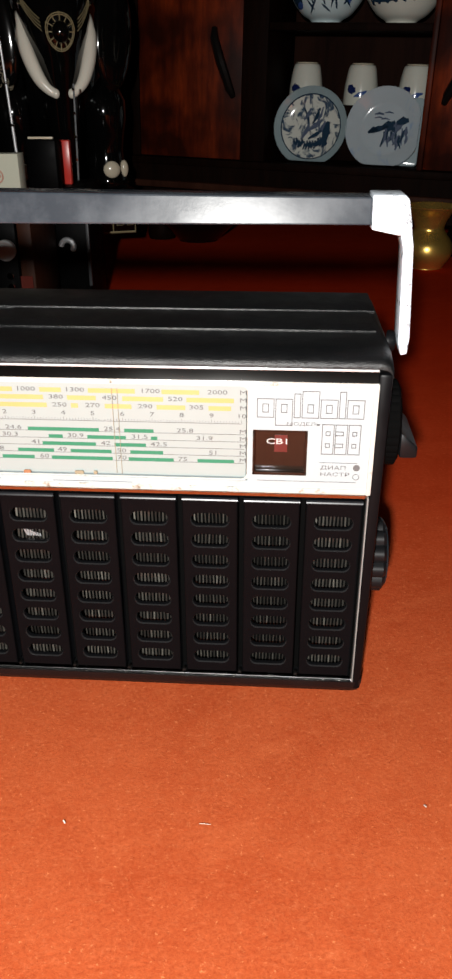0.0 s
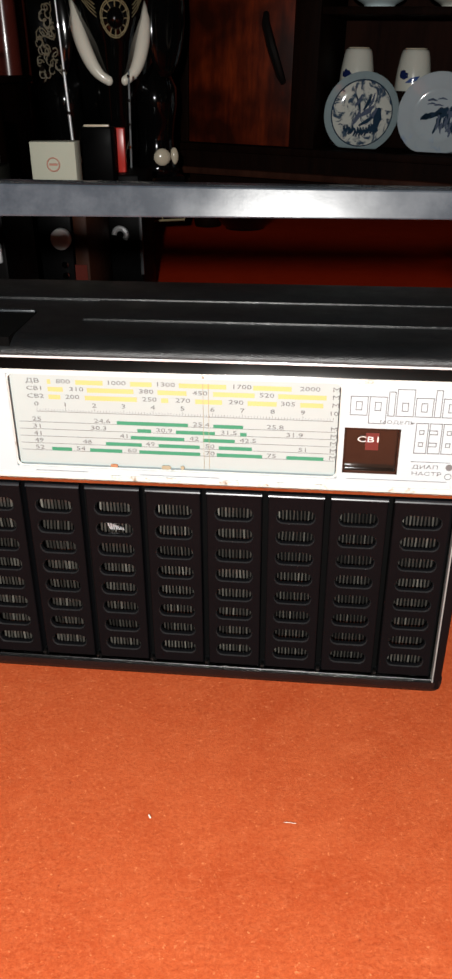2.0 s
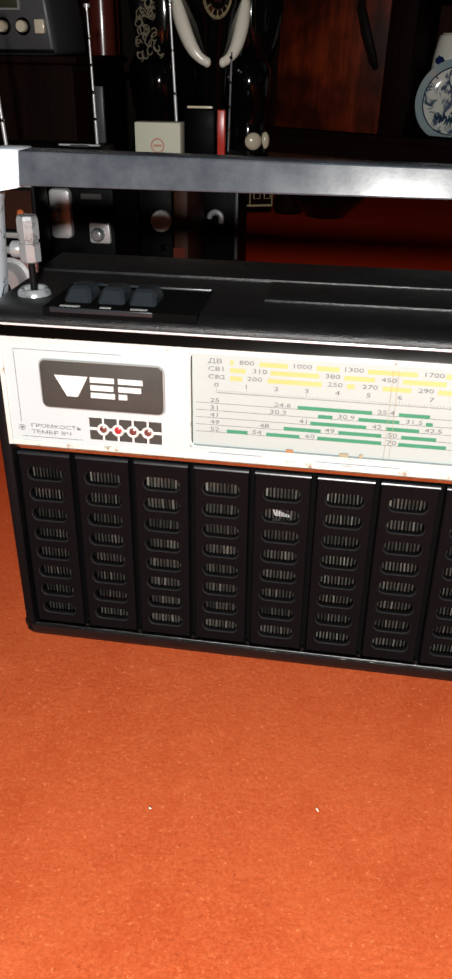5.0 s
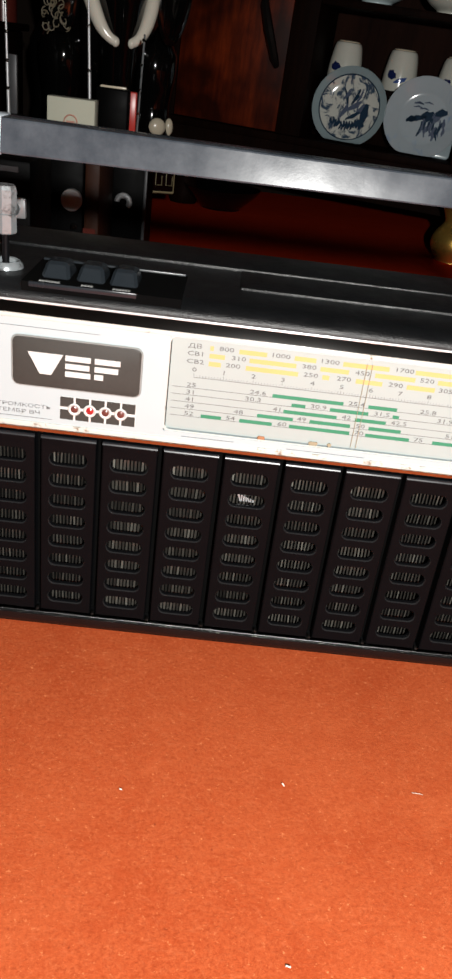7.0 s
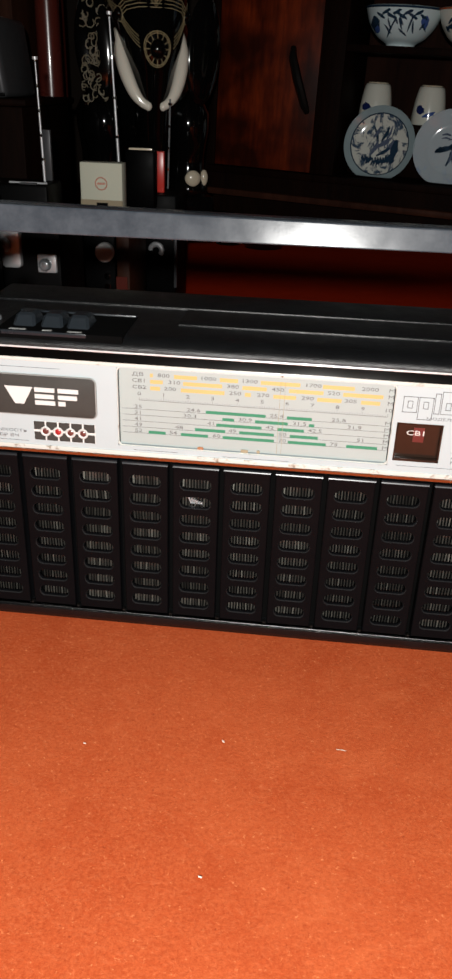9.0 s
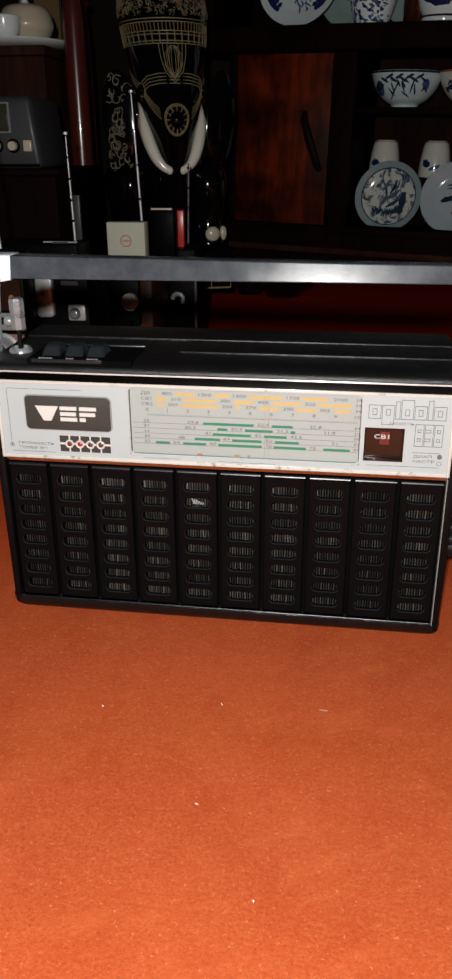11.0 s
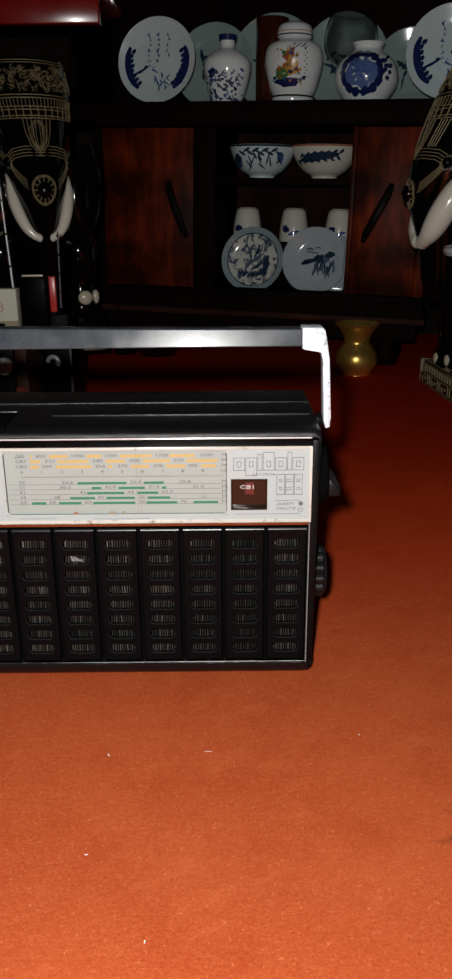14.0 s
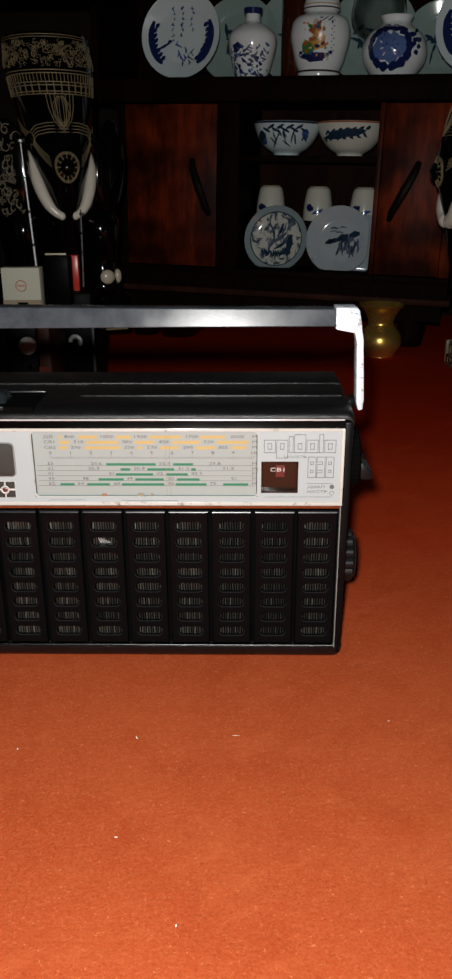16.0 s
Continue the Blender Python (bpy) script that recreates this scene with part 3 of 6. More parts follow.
def grille_slat():
    """One upright grille bar with eight long holes cut right through its face."""
    bm = bmesh.new()
    w, z0, z1, front = 0.0318, 0.0195, 0.1435, 0.0
    rows, sw, sh = 8, 0.0212, 0.0077
    cell = 0.01403
    base = z0 + 0.0048
    rings_keep = []
    for r in range(rows):
        cz = base + cell * (r + 0.5)
        o = slot_outline(sw, sh)
        outer = []
        for x, z in o:
            # walk out to the cell's edge along the ray from the middle
            k = min((w / 2 - 0.0012) / max(abs(x), 1e-9), (cell / 2) / max(abs(z), 1e-9))
            outer.append((x * k, z * k))
        # square the cell's corners
        for q in range(4):
            i = min(range(len(o)), key=lambda j: (outer[j][0] - (1, -1, -1, 1)[q] * w) ** 2 + (outer[j][1] - (1, 1, -1, -1)[q] * w) ** 2)
            outer[i] = ((1, -1, -1, 1)[q] * (w / 2 - 0.0012), (1, 1, -1, -1)[q] * cell / 2)
        A = [bm.verts.new((x, front, cz + z)) for x, z in outer]
        B = [bm.verts.new((x * 1.07, front, cz + z * 1.2)) for x, z in o]
        C = [bm.verts.new((x * 1.02, front + 0.0007, cz + z * 1.05)) for x, z in o]
        D = [bm.verts.new((x, front + 0.0032, cz + z)) for x, z in o]
        n = len(o)
        for p, q in ((A, B), (B, C), (C, D)):
            for i in range(n):
                fc = bm.faces.new((p[i], p[(i + 1) % n], q[(i + 1) % n], q[i]))
                fc.material_index = 1 if p is B else 0
    top, bot = base + cell * rows, base
    x1 = w / 2 - 0.0012
    # bands above and below the holes, then the rounded shoulders
    def quad(a, b, c, d, index=0):
        bm.faces.new([bm.verts.new(v) for v in (a, b, c, d)]).material_index = index
    quad((-x1, front, bot), (-x1, front, z0 + 0.001), (x1, front, z0 + 0.001), (x1, front, bot))
    quad((-x1, front, z1 - 0.0016), (-x1, front, top), (x1, front, top), (x1, front, z1 - 0.0016))
    for s in (-1, 1):
        prev = None
        for a in (0, 30, 60, 90):
            g = radians(a)
            x, y = s * (x1 + 0.0012 * math.sin(g)), front + 0.0012 * (1 - math.cos(g))
            if prev:
                quad((prev[0], prev[1], z0 + 0.001), (x, y, z0 + 0.001), (x, y, z1 - 0.0016), (prev[0], prev[1], z1 - 0.0016))
            prev = (x, y)
        quad((prev[0], prev[1], z0), (prev[0], 0.0098, z0), (prev[0], 0.0098, z1), (prev[0], prev[1], z1 - 0.0016))
    prev = None
    for a in (0, 30, 60, 90):
        g = radians(a)
        y, z = front + 0.0016 * (1 - math.cos(g)), z1 - 0.0016 + 0.0016 * math.sin(g)
        if prev:
            quad((-w / 2, prev[0], prev[1]), (-w / 2, y, z), (w / 2, y, z), (w / 2, prev[0], prev[1]), 2)
        prev = (y, z)
    quad((-w / 2, prev[0], prev[1]), (-w / 2, 0.0098, prev[1]), (w / 2, 0.0098, prev[1]), (w / 2, prev[0], prev[1]))
    quad((-w / 2, front + 0.001, z0), (w / 2, front + 0.001, z0), (w / 2, 0.0098, z0), (-w / 2, 0.0098, z0))
    bmesh.ops.remove_doubles(bm, verts=bm.verts, dist=1e-5)
    bmesh.ops.recalc_face_normals(bm, faces=bm.faces)
    return bm


def slot_screen(rng, width, deeper):
    """The thin upright wires behind the eight holes of one grille bar, a little bent here and there."""
    bm = bmesh.new()
    for r in range(8):
        cz = 0.0195 + 0.0048 + 0.01403 * (r + 0.5)
        lean, turn = rng.uniform(-0.25, 0.25), rng.uniform(-0.5, 0.5)
        away = rng.choice((0.0062, 0.0062, 0.0070, 0.0080)) + deeper
        for k in range(10):
            x = -0.0095 + 0.00211 * k
            tmp = bmesh.new()
            bmesh.ops.create_cube(tmp, size=1)
            bmesh.ops.scale(tmp, vec=(width, 0.0004, 0.0128), verts=tmp.verts)
            join(bm, tmp, Matrix.Translation((x, away, cz - 0.0027)) @ Euler((lean * 0.3, rng.uniform(-0.04, 0.04), turn + rng.uniform(-0.3, 0.3))).to_matrix().to_4x4())
    return bm


# the wires' width and depth, bar by bar, shaped to imitate torch-lit and dim bars
SCREENS = ((0.0007, 0.0), (0.0009, 0.0006), (0.0013, 0.0), (0.0013, 0.0), (0.0011, 0.0), (0.0008, 0.0010), (0.0010, 0.0004), (0.0007, 0.0010), (0.0007, 0.0010), (0.0009, 0.0006))


def torn_wires():
    """A few bent bright wire ends that stand out in one hole."""
    bm, rng = bmesh.new(), random.Random(12)
    for k in range(7):
        h = 0.0018 + 0.0006 * k
        tmp = bmesh.new()
        bmesh.ops.create_cube(tmp, size=1)
        bmesh.ops.scale(tmp, vec=(0.0009, 0.0004, h), verts=tmp.verts)
        join(bm, tmp, Matrix.Translation((0.0040 - 0.0014 * k, 0.0052, 0.1124 + h / 2)) @ Euler((0.2, rng.uniform(-0.35, 0.1), rng.uniform(-0.4, 0.4))).to_matrix().to_4x4())
    return bm


def bar_row(name, z, spans, height, material, parent):
    """The coloured bars of one wave band, as spans on the 0 to 10 scale."""
    bm = bmesh.new()
    for a, b in spans:
        box(bm, dial_x(a), dial_x(b), 0.00135, 0.0015, row_z(z) - height / 2, row_z(z) + height / 2)
    return part(name, bm, material, parent)


def dial_x(s):
    return -0.0562 + 0.01622 * s


def row_z(z):
    return 0.1664 + (z - 0.1664) * 1.072


def dial(radio):
    d = part("dial", bx(-0.0695, 0.1085, 0.0015, 0.004, 0.157, 0.2104), M["dial"], radio, "silvery tuning dial with yellow and green bands")
    # raised clear rim of the dial
    rim = bmesh.new()
    o = [(0.0195 + x, 0.18375 + z) for x, z in plate_outline(0.1805, 0.0555, 0.004, 4)]
    tube(rim, [(x, -0.0002, z) for x, z in o + o[:1]], 0.0008, 6, caps=False)
    part("dial_rim", rim, M["lip"], d, "aged clear plastic rim")
    h = 0.0026
    bar_row("yellow_band", 0.2035, ((.45, .57), (1.42, 2.35), (3.27, 4.0), (4.9, 6.47), (7.35, 8.6)), h, M["yellow"], d)
    bar_row("yellow_band", 0.1995, ((.45, .97), (1.79, 3.37), (4.18, 5.15), (6.03, 7.4), (8.17, 9.74)), h, M["yellow"], d)
    bar_row("yellow_band", 0.1953, ((.45, .86), (1.7, 3.47), (4.29, 4.53), (5.43, 6.33), (7.17, 8.13), (8.9, 9.65)), h, M["yellow"], d)
    h = 0.0021
    bar_row("green_band", 0.1822, ((2.73, 5.17), (6.03, 7.03)), h, M["green"], d)
    bar_row("green_band", 0.1782, ((3.42, 3.9), (4.75, 6.08), (6.93, 7.15)), h, M["green"], d)
    bar_row("green_band", 0.1742, ((3.18, 5.03), (5.67, 6.75)), h, M["green"], d)
    bar_row("green_band", 0.1702, ((2.3, 3.55), (4.13, 5.55), (6.2, 7.33)), h, M["green"], d)
    bar_row("green_band", 0.1662, ((.37, 1.08), (1.72, 2.85), (3.45, 5.57), (6.13, 7.68), (8.5, 9.75)), h, M["green"], d)
    lines = bmesh.new()
    for z in (0.1813, 0.1773, 0.1733, 0.1693, 0.1653):
        box(lines, dial_x(-0.7), dial_x(10.1), 0.0014, 0.0015, row_z(z) - 0.00013, row_z(z) + 0.00013)
    box(lines, dial_x(0), dial_x(10), 0.0014, 0.0015, 0.18855, 0.1888)
    for k in range(101):
        box(lines, dial_x(k / 10) - 0.0001, dial_x(k / 10) + 0.0001, 0.0014, 0.0015, 0.1887, 0.1887 + (0.0022 if k % 10 == 0 else 0.0014))
    part("tick_scale", lines, M["grey_ink"], d)
    text, H, zt = [], 0.0025, 0.0003

    def row(z, words):
        for w, s in words:
            text.append((w, dial_x(s), row_z(z) + zt, H, "CENTER"))

    row(0.2035, (("ДВ", -.05), ("800", 1.0), ("1000", 2.8), ("1300", 4.45), ("1700", 6.97), ("2000", 9.2), ("M", 10.05)))
    row(0.1995, (("CB1", 0), ("310", 1.43), ("380", 3.8), ("450", 5.6), ("520", 7.8), ("M", 10.05)))
    row(0.1953, (("CB2", 0), ("200", 1.27), ("250", 3.9), ("270", 5.02), ("290", 6.79), ("305", 8.5), ("M", 10.05)))
    row(0.1910, [(str(k), k) for k in range(11)])
    row(0.1826, (("25", -.05), ("24.6", 2.23), ("25.4", 5.62), ("25.8", 8.1), ("M", 10.05)))
    row(0.1786, (("31", -.05), ("30.3", 2.09), ("30.9", 4.35), ("31.5", 6.55), ("31.9", 8.75), ("M", 10.05)))
    row(0.1746, (("41", -.05), ("41", 2.97), ("42", 5.37), ("42.5", 7.2), ("M", 10.05)))
    row(0.1706, (("49", -.05), ("48", 1.65), ("49", 3.85), ("50", 5.9), ("51", 9.05), ("M", 10.05)))
    row(0.1666, (("52", -.05), ("54", 1.4), ("60", 3.2), ("70", 5.9), ("75", 8.0), ("M", 10.05)))
    lettering("numeral", text, 0.00135, M["grey_ink"], d)
    cursor = bmesh.new()
    for x in (dial_x(5.70), dial_x(5.88)):
        box(cursor, x - 0.00012, x + 0.00012, 0.0006, 0.0008, 0.1575, 0.208)
    part("cursor", cursor, M["smudge"], d, "thin double cursor line")
    for s, w, z in ((2.55, 0.0042, 0.1575), (4.38, 0.0052, 0.1578), (4.95, 0.0022, 0.1580)):
        part("stain", slab(bmesh.new(), dial_x(s), z, w, 0.0022, 0.001, 0.0, 0.0006), M["rust"] if s < 3 else M["smudge"], d, "dried orange-brown stain")


def word_shapes(radio):
    """The maker's marks as plain outlined and solid shapes."""
    bm = bmesh.new()

    def frame_box(x0, x1, z0, z1, t=0.00042):
        for a in ((x0, x1, z0, z0 + t), (x0, x1, z1 - t, z1), (x0, x0 + t, z0, z1), (x1 - t, x1, z0, z1)):
            box(bm, a[0], a[1], -0.0016, -0.0014, a[2], a[3])

    x = 0.1142
    for w, lo, hi in ((0.0092, 0, 0), (0.0092, -0.0045, 0), (0.0036, 0, 0.0030), (0.0092, 0, 0.0045), (0.0092, 0, 0), (0.0036, 0, 0.0045), (0.0092, 0, 0)):
        frame_box(x, x + w, 0.1940 + lo, 0.2048 + hi)
        if w > 0.004:
            frame_box(x + 0.0029, x + w - 0.0029, 0.1969, 0.2019)
        x += w + 0.0006
    for k in range(3):
        x0 = 0.1492 + 0.0071 * k
        frame_box(x0, x0 + 0.0066, 0.1732, 0.1908)
        for z in (0.1772, 0.1842):
            frame_box(x0 + (0.0020 if k != 1 else 0.0), x0 + 0.0046, z, z + 0.0026)
    part("maker_outline", bm, M["grey_ink"], radio, "thin outlined block shapes")


def front_panel(radio):
    bm = bmesh.new()
    # the plate with an opening for the dial and one for the indicator
    xs = (-0.1768, -0.0705, 0.1095, 0.1122, 0.1418, 0.1768)
    zs = (0.1492, 0.1562, 0.1600, 0.1868, 0.2111, 0.2145)
    holes = {(1, k) for k in (1, 2, 3)} | {(3, 2)}
    for i in range(5):
        for k in range(5):
            if (i, k) not in holes:
                box(bm, xs[i], xs[i + 1], -0.0014, 0.0045, zs[k], zs[k + 1])
    bmesh.ops.remove_doubles(bm, verts=bm.verts, dist=1e-6)
    panel = part("front_panel", bm, M["panel"], radio, "white metal front panel, scuffed and stained")
    # aged clear edge all round
    edge = bmesh.new()
    box(edge, -0.1772, 0.1772, -0.0026, 0.0, 0.2118, 0.2142, 0.0006)
    box(edge, -0.1772, 0.1772, -0.0022, 0.0, 0.1492, 0.1524, 0.0005)
    box(edge, -0.1778, -0.1752, -0.0028, 0.0, 0.1492, 0.2142, 0.0006)
    box(edge, 0.1752, 0.1778, -0.0028, 0.0, 0.1492, 0.2142, 0.0006)
    part("panel_edge", edge, M["lip"], panel, "yellowed clear plastic edging")
    dial(radio)
    word_shapes(radio)
    # indicator window
    w = part("indicator_window", bx(0.1124, 0.1416, 0.0032, 0.0042, 0.1602, 0.1866), M["window"], radio, "smoked red-black indicator window")
    fr = bmesh.new()
    for a in ((0.1118, 0.1134, 0.1596, 0.1872), (0.1406, 0.1422, 0.1596, 0.1872), (0.1118, 0.1422, 0.1596, 0.1618), (0.1118, 0.1422, 0.1856, 0.1872)):
        box(fr, a[0], a[1], -0.0012, 0.0032, a[2], a[3], 0.0004)
    part("window_frame", fr, M["window"], w)
    part("window_mark", bx(0.1240, 0.1310, 0.0028, 0.0031, 0.1722, 0.1822), M["red_mark"], w, "dull red band marker")
    lettering("window_text", [("CB1", 0.1258, 0.1784, 0.0034, "CENTER")], 0.0026, M["badge_white"], w)
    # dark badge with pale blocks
    bcx, bcz, bw, bh = -0.1195, 0.1884, 0.0695, 0.0276
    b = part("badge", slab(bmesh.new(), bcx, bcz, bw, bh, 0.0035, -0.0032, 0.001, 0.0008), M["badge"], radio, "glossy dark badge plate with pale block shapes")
    rimb = bmesh.new()
    o = [(bcx + x, bcz + z) for x, z in plate_outline(bw, bh, 0.0035, 4)]
    tube(rimb, [(x, -0.0020, z) for x, z in o + o[:1]], 0.0008, 6, caps=False)
    part("badge_rim", rimb, M["line_metal"], b)

    def pale(corners):
        tmp = bmesh.new()
        f = tmp.faces.new([tmp.verts.new((bcx + x, -0.0038, bcz + z)) for x, z in corners])
        e = bmesh.ops.extrude_face_region(tmp, geom=[f])
        for v in (g for g in e["geom"] if isinstance(g, bmesh.types.BMVert)):
            v.co.y = -0.0031
        bmesh.ops.recalc_face_normals(tmp, faces=tmp.faces)
        part("pale_block", tmp, M["badge_white"], b)

    # a wedge, then two stacks of bars
    pale([(-0.0262, 0.0060), (-0.0198, -0.0060), (-0.0136, -0.0060), (-0.0072, 0.0060)])
    for z0, z1, x1 in ((0.0030, 0.0060, 0.0076), (-0.0016, 0.0014, 0.0070), (-0.0060, -0.0030, 0.0076)):
        pale([(-0.0060, z0), (x1, z0), (x1, z1), (-0.0060, z1)])
    for z0, z1, x1 in ((0.0030, 0.0060, 0.0236), (-0.0016, 0.0014, 0.0226), (-0.0060, -0.0030, 0.0146)):
        pale([(0.0098, z0), (x1, z0), (x1, z1), (0.0098, z1)])
    # pale grid with black squares and four small lamps
    first = None
    lx, lz, step = -0.1203, 0.1629, 0.0086
    strip = part("lamp_strip", bx(-0.1285, -0.0861, -0.0015, -0.001, 0.1560, 0.1698), M["badge_white"], radio, "pale strip with black squares and four small lamps")
    for k in range(5):
        for z in (lz + 0.0038, lz - 0.0038):
            if first is None:
                first = part("black_square", bx(-0.0037, 0.0037, -0.0019, -0.0012, -0.0029, 0.0029), M["badge"], strip)
                sq = first
            else:
                sq = new("black_square", first.data)
                sq.parent = strip
            sq.location = (lx + step * (k - 0.5), 0, z)
    for k in range(4):
        x = lx + step * k
        ring = lathe(bmesh.new(), [(0.0021, 0), (0.0034, 0), (0.0036, 0.0008), (0.0030, 0.0014), (0.0021, 0.0006)], 20, pose(x, -0.0016, lz, 90))
        lamp = part("indicator_lamp", ring, M["badge_white"], radio, "small round indicator in a pale ring")
        part("lens", lathe(bmesh.new(), [(0.0023, 0.0), (0.0020, 0.0009), (0.0011, 0.0014), (0, 0.0016)], 16, pose(x, -0.0016, lz, 90)), M["red_lens"] if k == 1 else M["dull_lens"], lamp, "red lens" if k == 1 else "dull brown-red lens")
    # printed control marks
    lettering("printed_word", [("ГРОМКОСТЬ", -0.1635, 0.1618, 0.0022, "LEFT"), ("ТЕМБР ВЧ", -0.1635, 0.1580, 0.0022, "LEFT"), ("МОДЕЛЬ", 0.1300, 0.1906, 0.0019, "LEFT"),
                                ("ДИАП", 0.1492, 0.1652, 0.0022, "LEFT"), ("НАСТР", 0.1492, 0.1612, 0.0022, "LEFT")], -0.00155, M["grey_ink"], radio)
    for a in ((-0.1690, -0.1080, 0.2072, 0.2074), (-0.1690, -0.1688, 0.1640, 0.2070), (-0.1690, -0.1330, 0.1548, 0.1550), (0.1485, 0.1690, 0.1682, 0.1684), (0.1150, 0.1690, 0.1566, 0.1568),
              (-0.06, -0.03, 0.1538, 0.1540), (0.0, 0.045, 0.1533, 0.1535)):
        part("printed_line", bx(a[0], a[1], -0.0017, -0.0014, a[2], a[3]), M["grey_ink"], radio)
    for x, z in ((-0.1689, 0.1602), (0.1690, 0.1600)):
        part("printed_ring", tube(bmesh.new(), [(x + 0.0017 * math.cos(k * math.pi / 8), -0.0015, z + 0.0017 * math.sin(k * math.pi / 8)) for k in range(17)], 0.0002, 5, caps=False), M["grey_ink"], radio)
    part("printed_dot", lathe(bmesh.new(), [(0, 0.0002), (0.0019, 0.0002), (0.0019, 0)], 16, pose(0.1690, -0.0014, 0.1655, 90)), M["grey_ink"], radio)
    part("printed_dot", lathe(bmesh.new(), [(0, 0.0002), (0.0009, 0.0002), (0.0009, 0)], 12, pose(-0.1689, -0.0014, 0.1602, 90)), M["grey_ink"], radio)


def radio_top(radio):
    # stepped lid, a long sunk bed for the handle and the sunk key bed
    lid = bmesh.new()
    box(lid, -0.1815, 0.1815, 0.0760, 0.121, 0.2290, 0.2325, 0.0008)
    part("rear_lid", lid, M["case"], radio)
    bed = bmesh.new()
    box(bed, -0.036, 0.1785, 0.0355, 0.0755, 0.2290, 0.2317, 0.0007)
    part("handle_bed", bed, M["case"], radio)
    sunk = part("key_bed", bx(-0.1500, -0.0665, -0.000, 0.0495, 0.2260, 0.2309), M["void"], radio, "black recess round the push keys")
    rim = bmesh.new()
    box(rim, -0.1490, -0.0675, 0.0480, 0.0510, 0.2285, 0.2320, 0.0004)
    part("key_bed_rim", rim, M["grey_button"], sunk)
    for x in (-0.1345, -0.1160, -0.0985):
        key = bmesh.new()
        box(key, x - 0.0080, x + 0.0080, 0.010, 0.034, 0.2300, 0.2385)
        for v in key.verts:
            if v.co.z > 0.235:
                v.co.x = x + (v.co.x - x) * 0.72
                v.co.y = 0.024 + (v.co.y - 0.024) * 0.55
        bmesh.ops.bevel(key, geom=key.edges[:], offset=0.0016, segments=1, affect="EDGES")
        part("push_key", key, M["grey_button"], radio, "grey faceted push key", 20)
    words = bmesh.new()
    for x, w in ((-0.1355, 0.012), (-0.1160, 0.007), (-0.0975, 0.011)):
        for q in range(int(w / 0.0016)):
            box(words, x - w / 2 + 0.0016 * q, x - w / 2 + 0.0016 * q + 0.0011, 0.0030, 0.0052, 0.2308, 0.2312)
    part("key_words", words, M["key_print"], radio)
    part("key_sill", bx(-0.146, -0.090, -0.0006, 0.0008, 0.2285, 0.2312, bevel=0.0003), M["grey_button"], radio)
    # telescopic aerial, pushed down
    base = lathe(bmesh.new(), [(0.0058, 0.0004), (0.0062, 0.0034), (0.0074, 0.0038), (0.0090, 0.0022), (0.0094, 0.0)], 28, pose(-0.1645, 0.026, 0.2302))
    aer = part("aerial", base, M["aerial_metal"], radio, "chrome telescopic aerial, pushed down")
    part("aerial_well", lathe(bmesh.new(), [(0, 0.0010), (0.0060, 0.0010), (0.0060, 0.0)], 24, pose(-0.1645, 0.026, 0.2302)), M["void"], aer)
    part("aerial_rod", lathe(bmesh.new(), [(0, 0), (0.0019, 0), (0.0019, 0.024), (0, 0.024)], 14, pose(-0.1645, 0.026, 0.2302)), M["dark"], aer)
    top = lathe(bmesh.new(), [(0, 0.018), (0.0054, 0.018), (0.0060, 0.0186), (0.0060, 0.028), (0.0053, 0.0283), (0.0053, 0.0302), (0.0062, 0.0305), (0.0062, 0.0405), (0.0054, 0.0425), (0, 0.0425)], 8, pose(-0.1645, 0.026, 0.2302))
    part("aerial_knuckle", lathe(bmesh.new(), [(0, 0), (0.0040, 0), (0.0046, 0.001), (0.0046, 0.005), (0.0036, 0.006), (0, 0.006)], 16, pose(-0.1690, 0.026, 0.2545, 0, -90)), M["aerial_metal"], aer)
    part("aerial_head", top, M["aerial_metal"], aer, "faceted silver aerial tip", 20)


def knob_serrated(bm, r, depth, teeth, m, tooth=0.0014):
    tmp = bmesh.new()
    n = teeth * 6
    rings = []
    for z, k in ((0, 1.0), (depth * 0.82, 1.0), (depth, 0.9)):
        ring = []
        for i in range(n):
            a = 2 * math.pi * i / n
            rr = r * k - tooth * (0.5 - 0.5 * math.cos(teeth * a)) ** 3
            ring.append(tmp.verts.new((rr * math.cos(a), rr * math.sin(a), z)))
        rings.append(ring)
    for a, b in zip(rings, rings[1:]):
        for i in range(n):
            tmp.faces.new((a[i], a[(i + 1) % n], b[(i + 1) % n], b[i]))
    tmp.faces.new(rings[-1])
    tmp.faces.new(rings[0][::-1])
    bmesh.ops.recalc_face_normals(tmp, faces=tmp.faces)
    join(bm, tmp, m)
    return bm


def slim(x, z):
    """The bar is a little lower and slimmer towards one end."""
    q = x / 0.17
    return 0.2880 + 0.0006 * q + (z - 0.2874) * (0.93 - 0.12 * q)


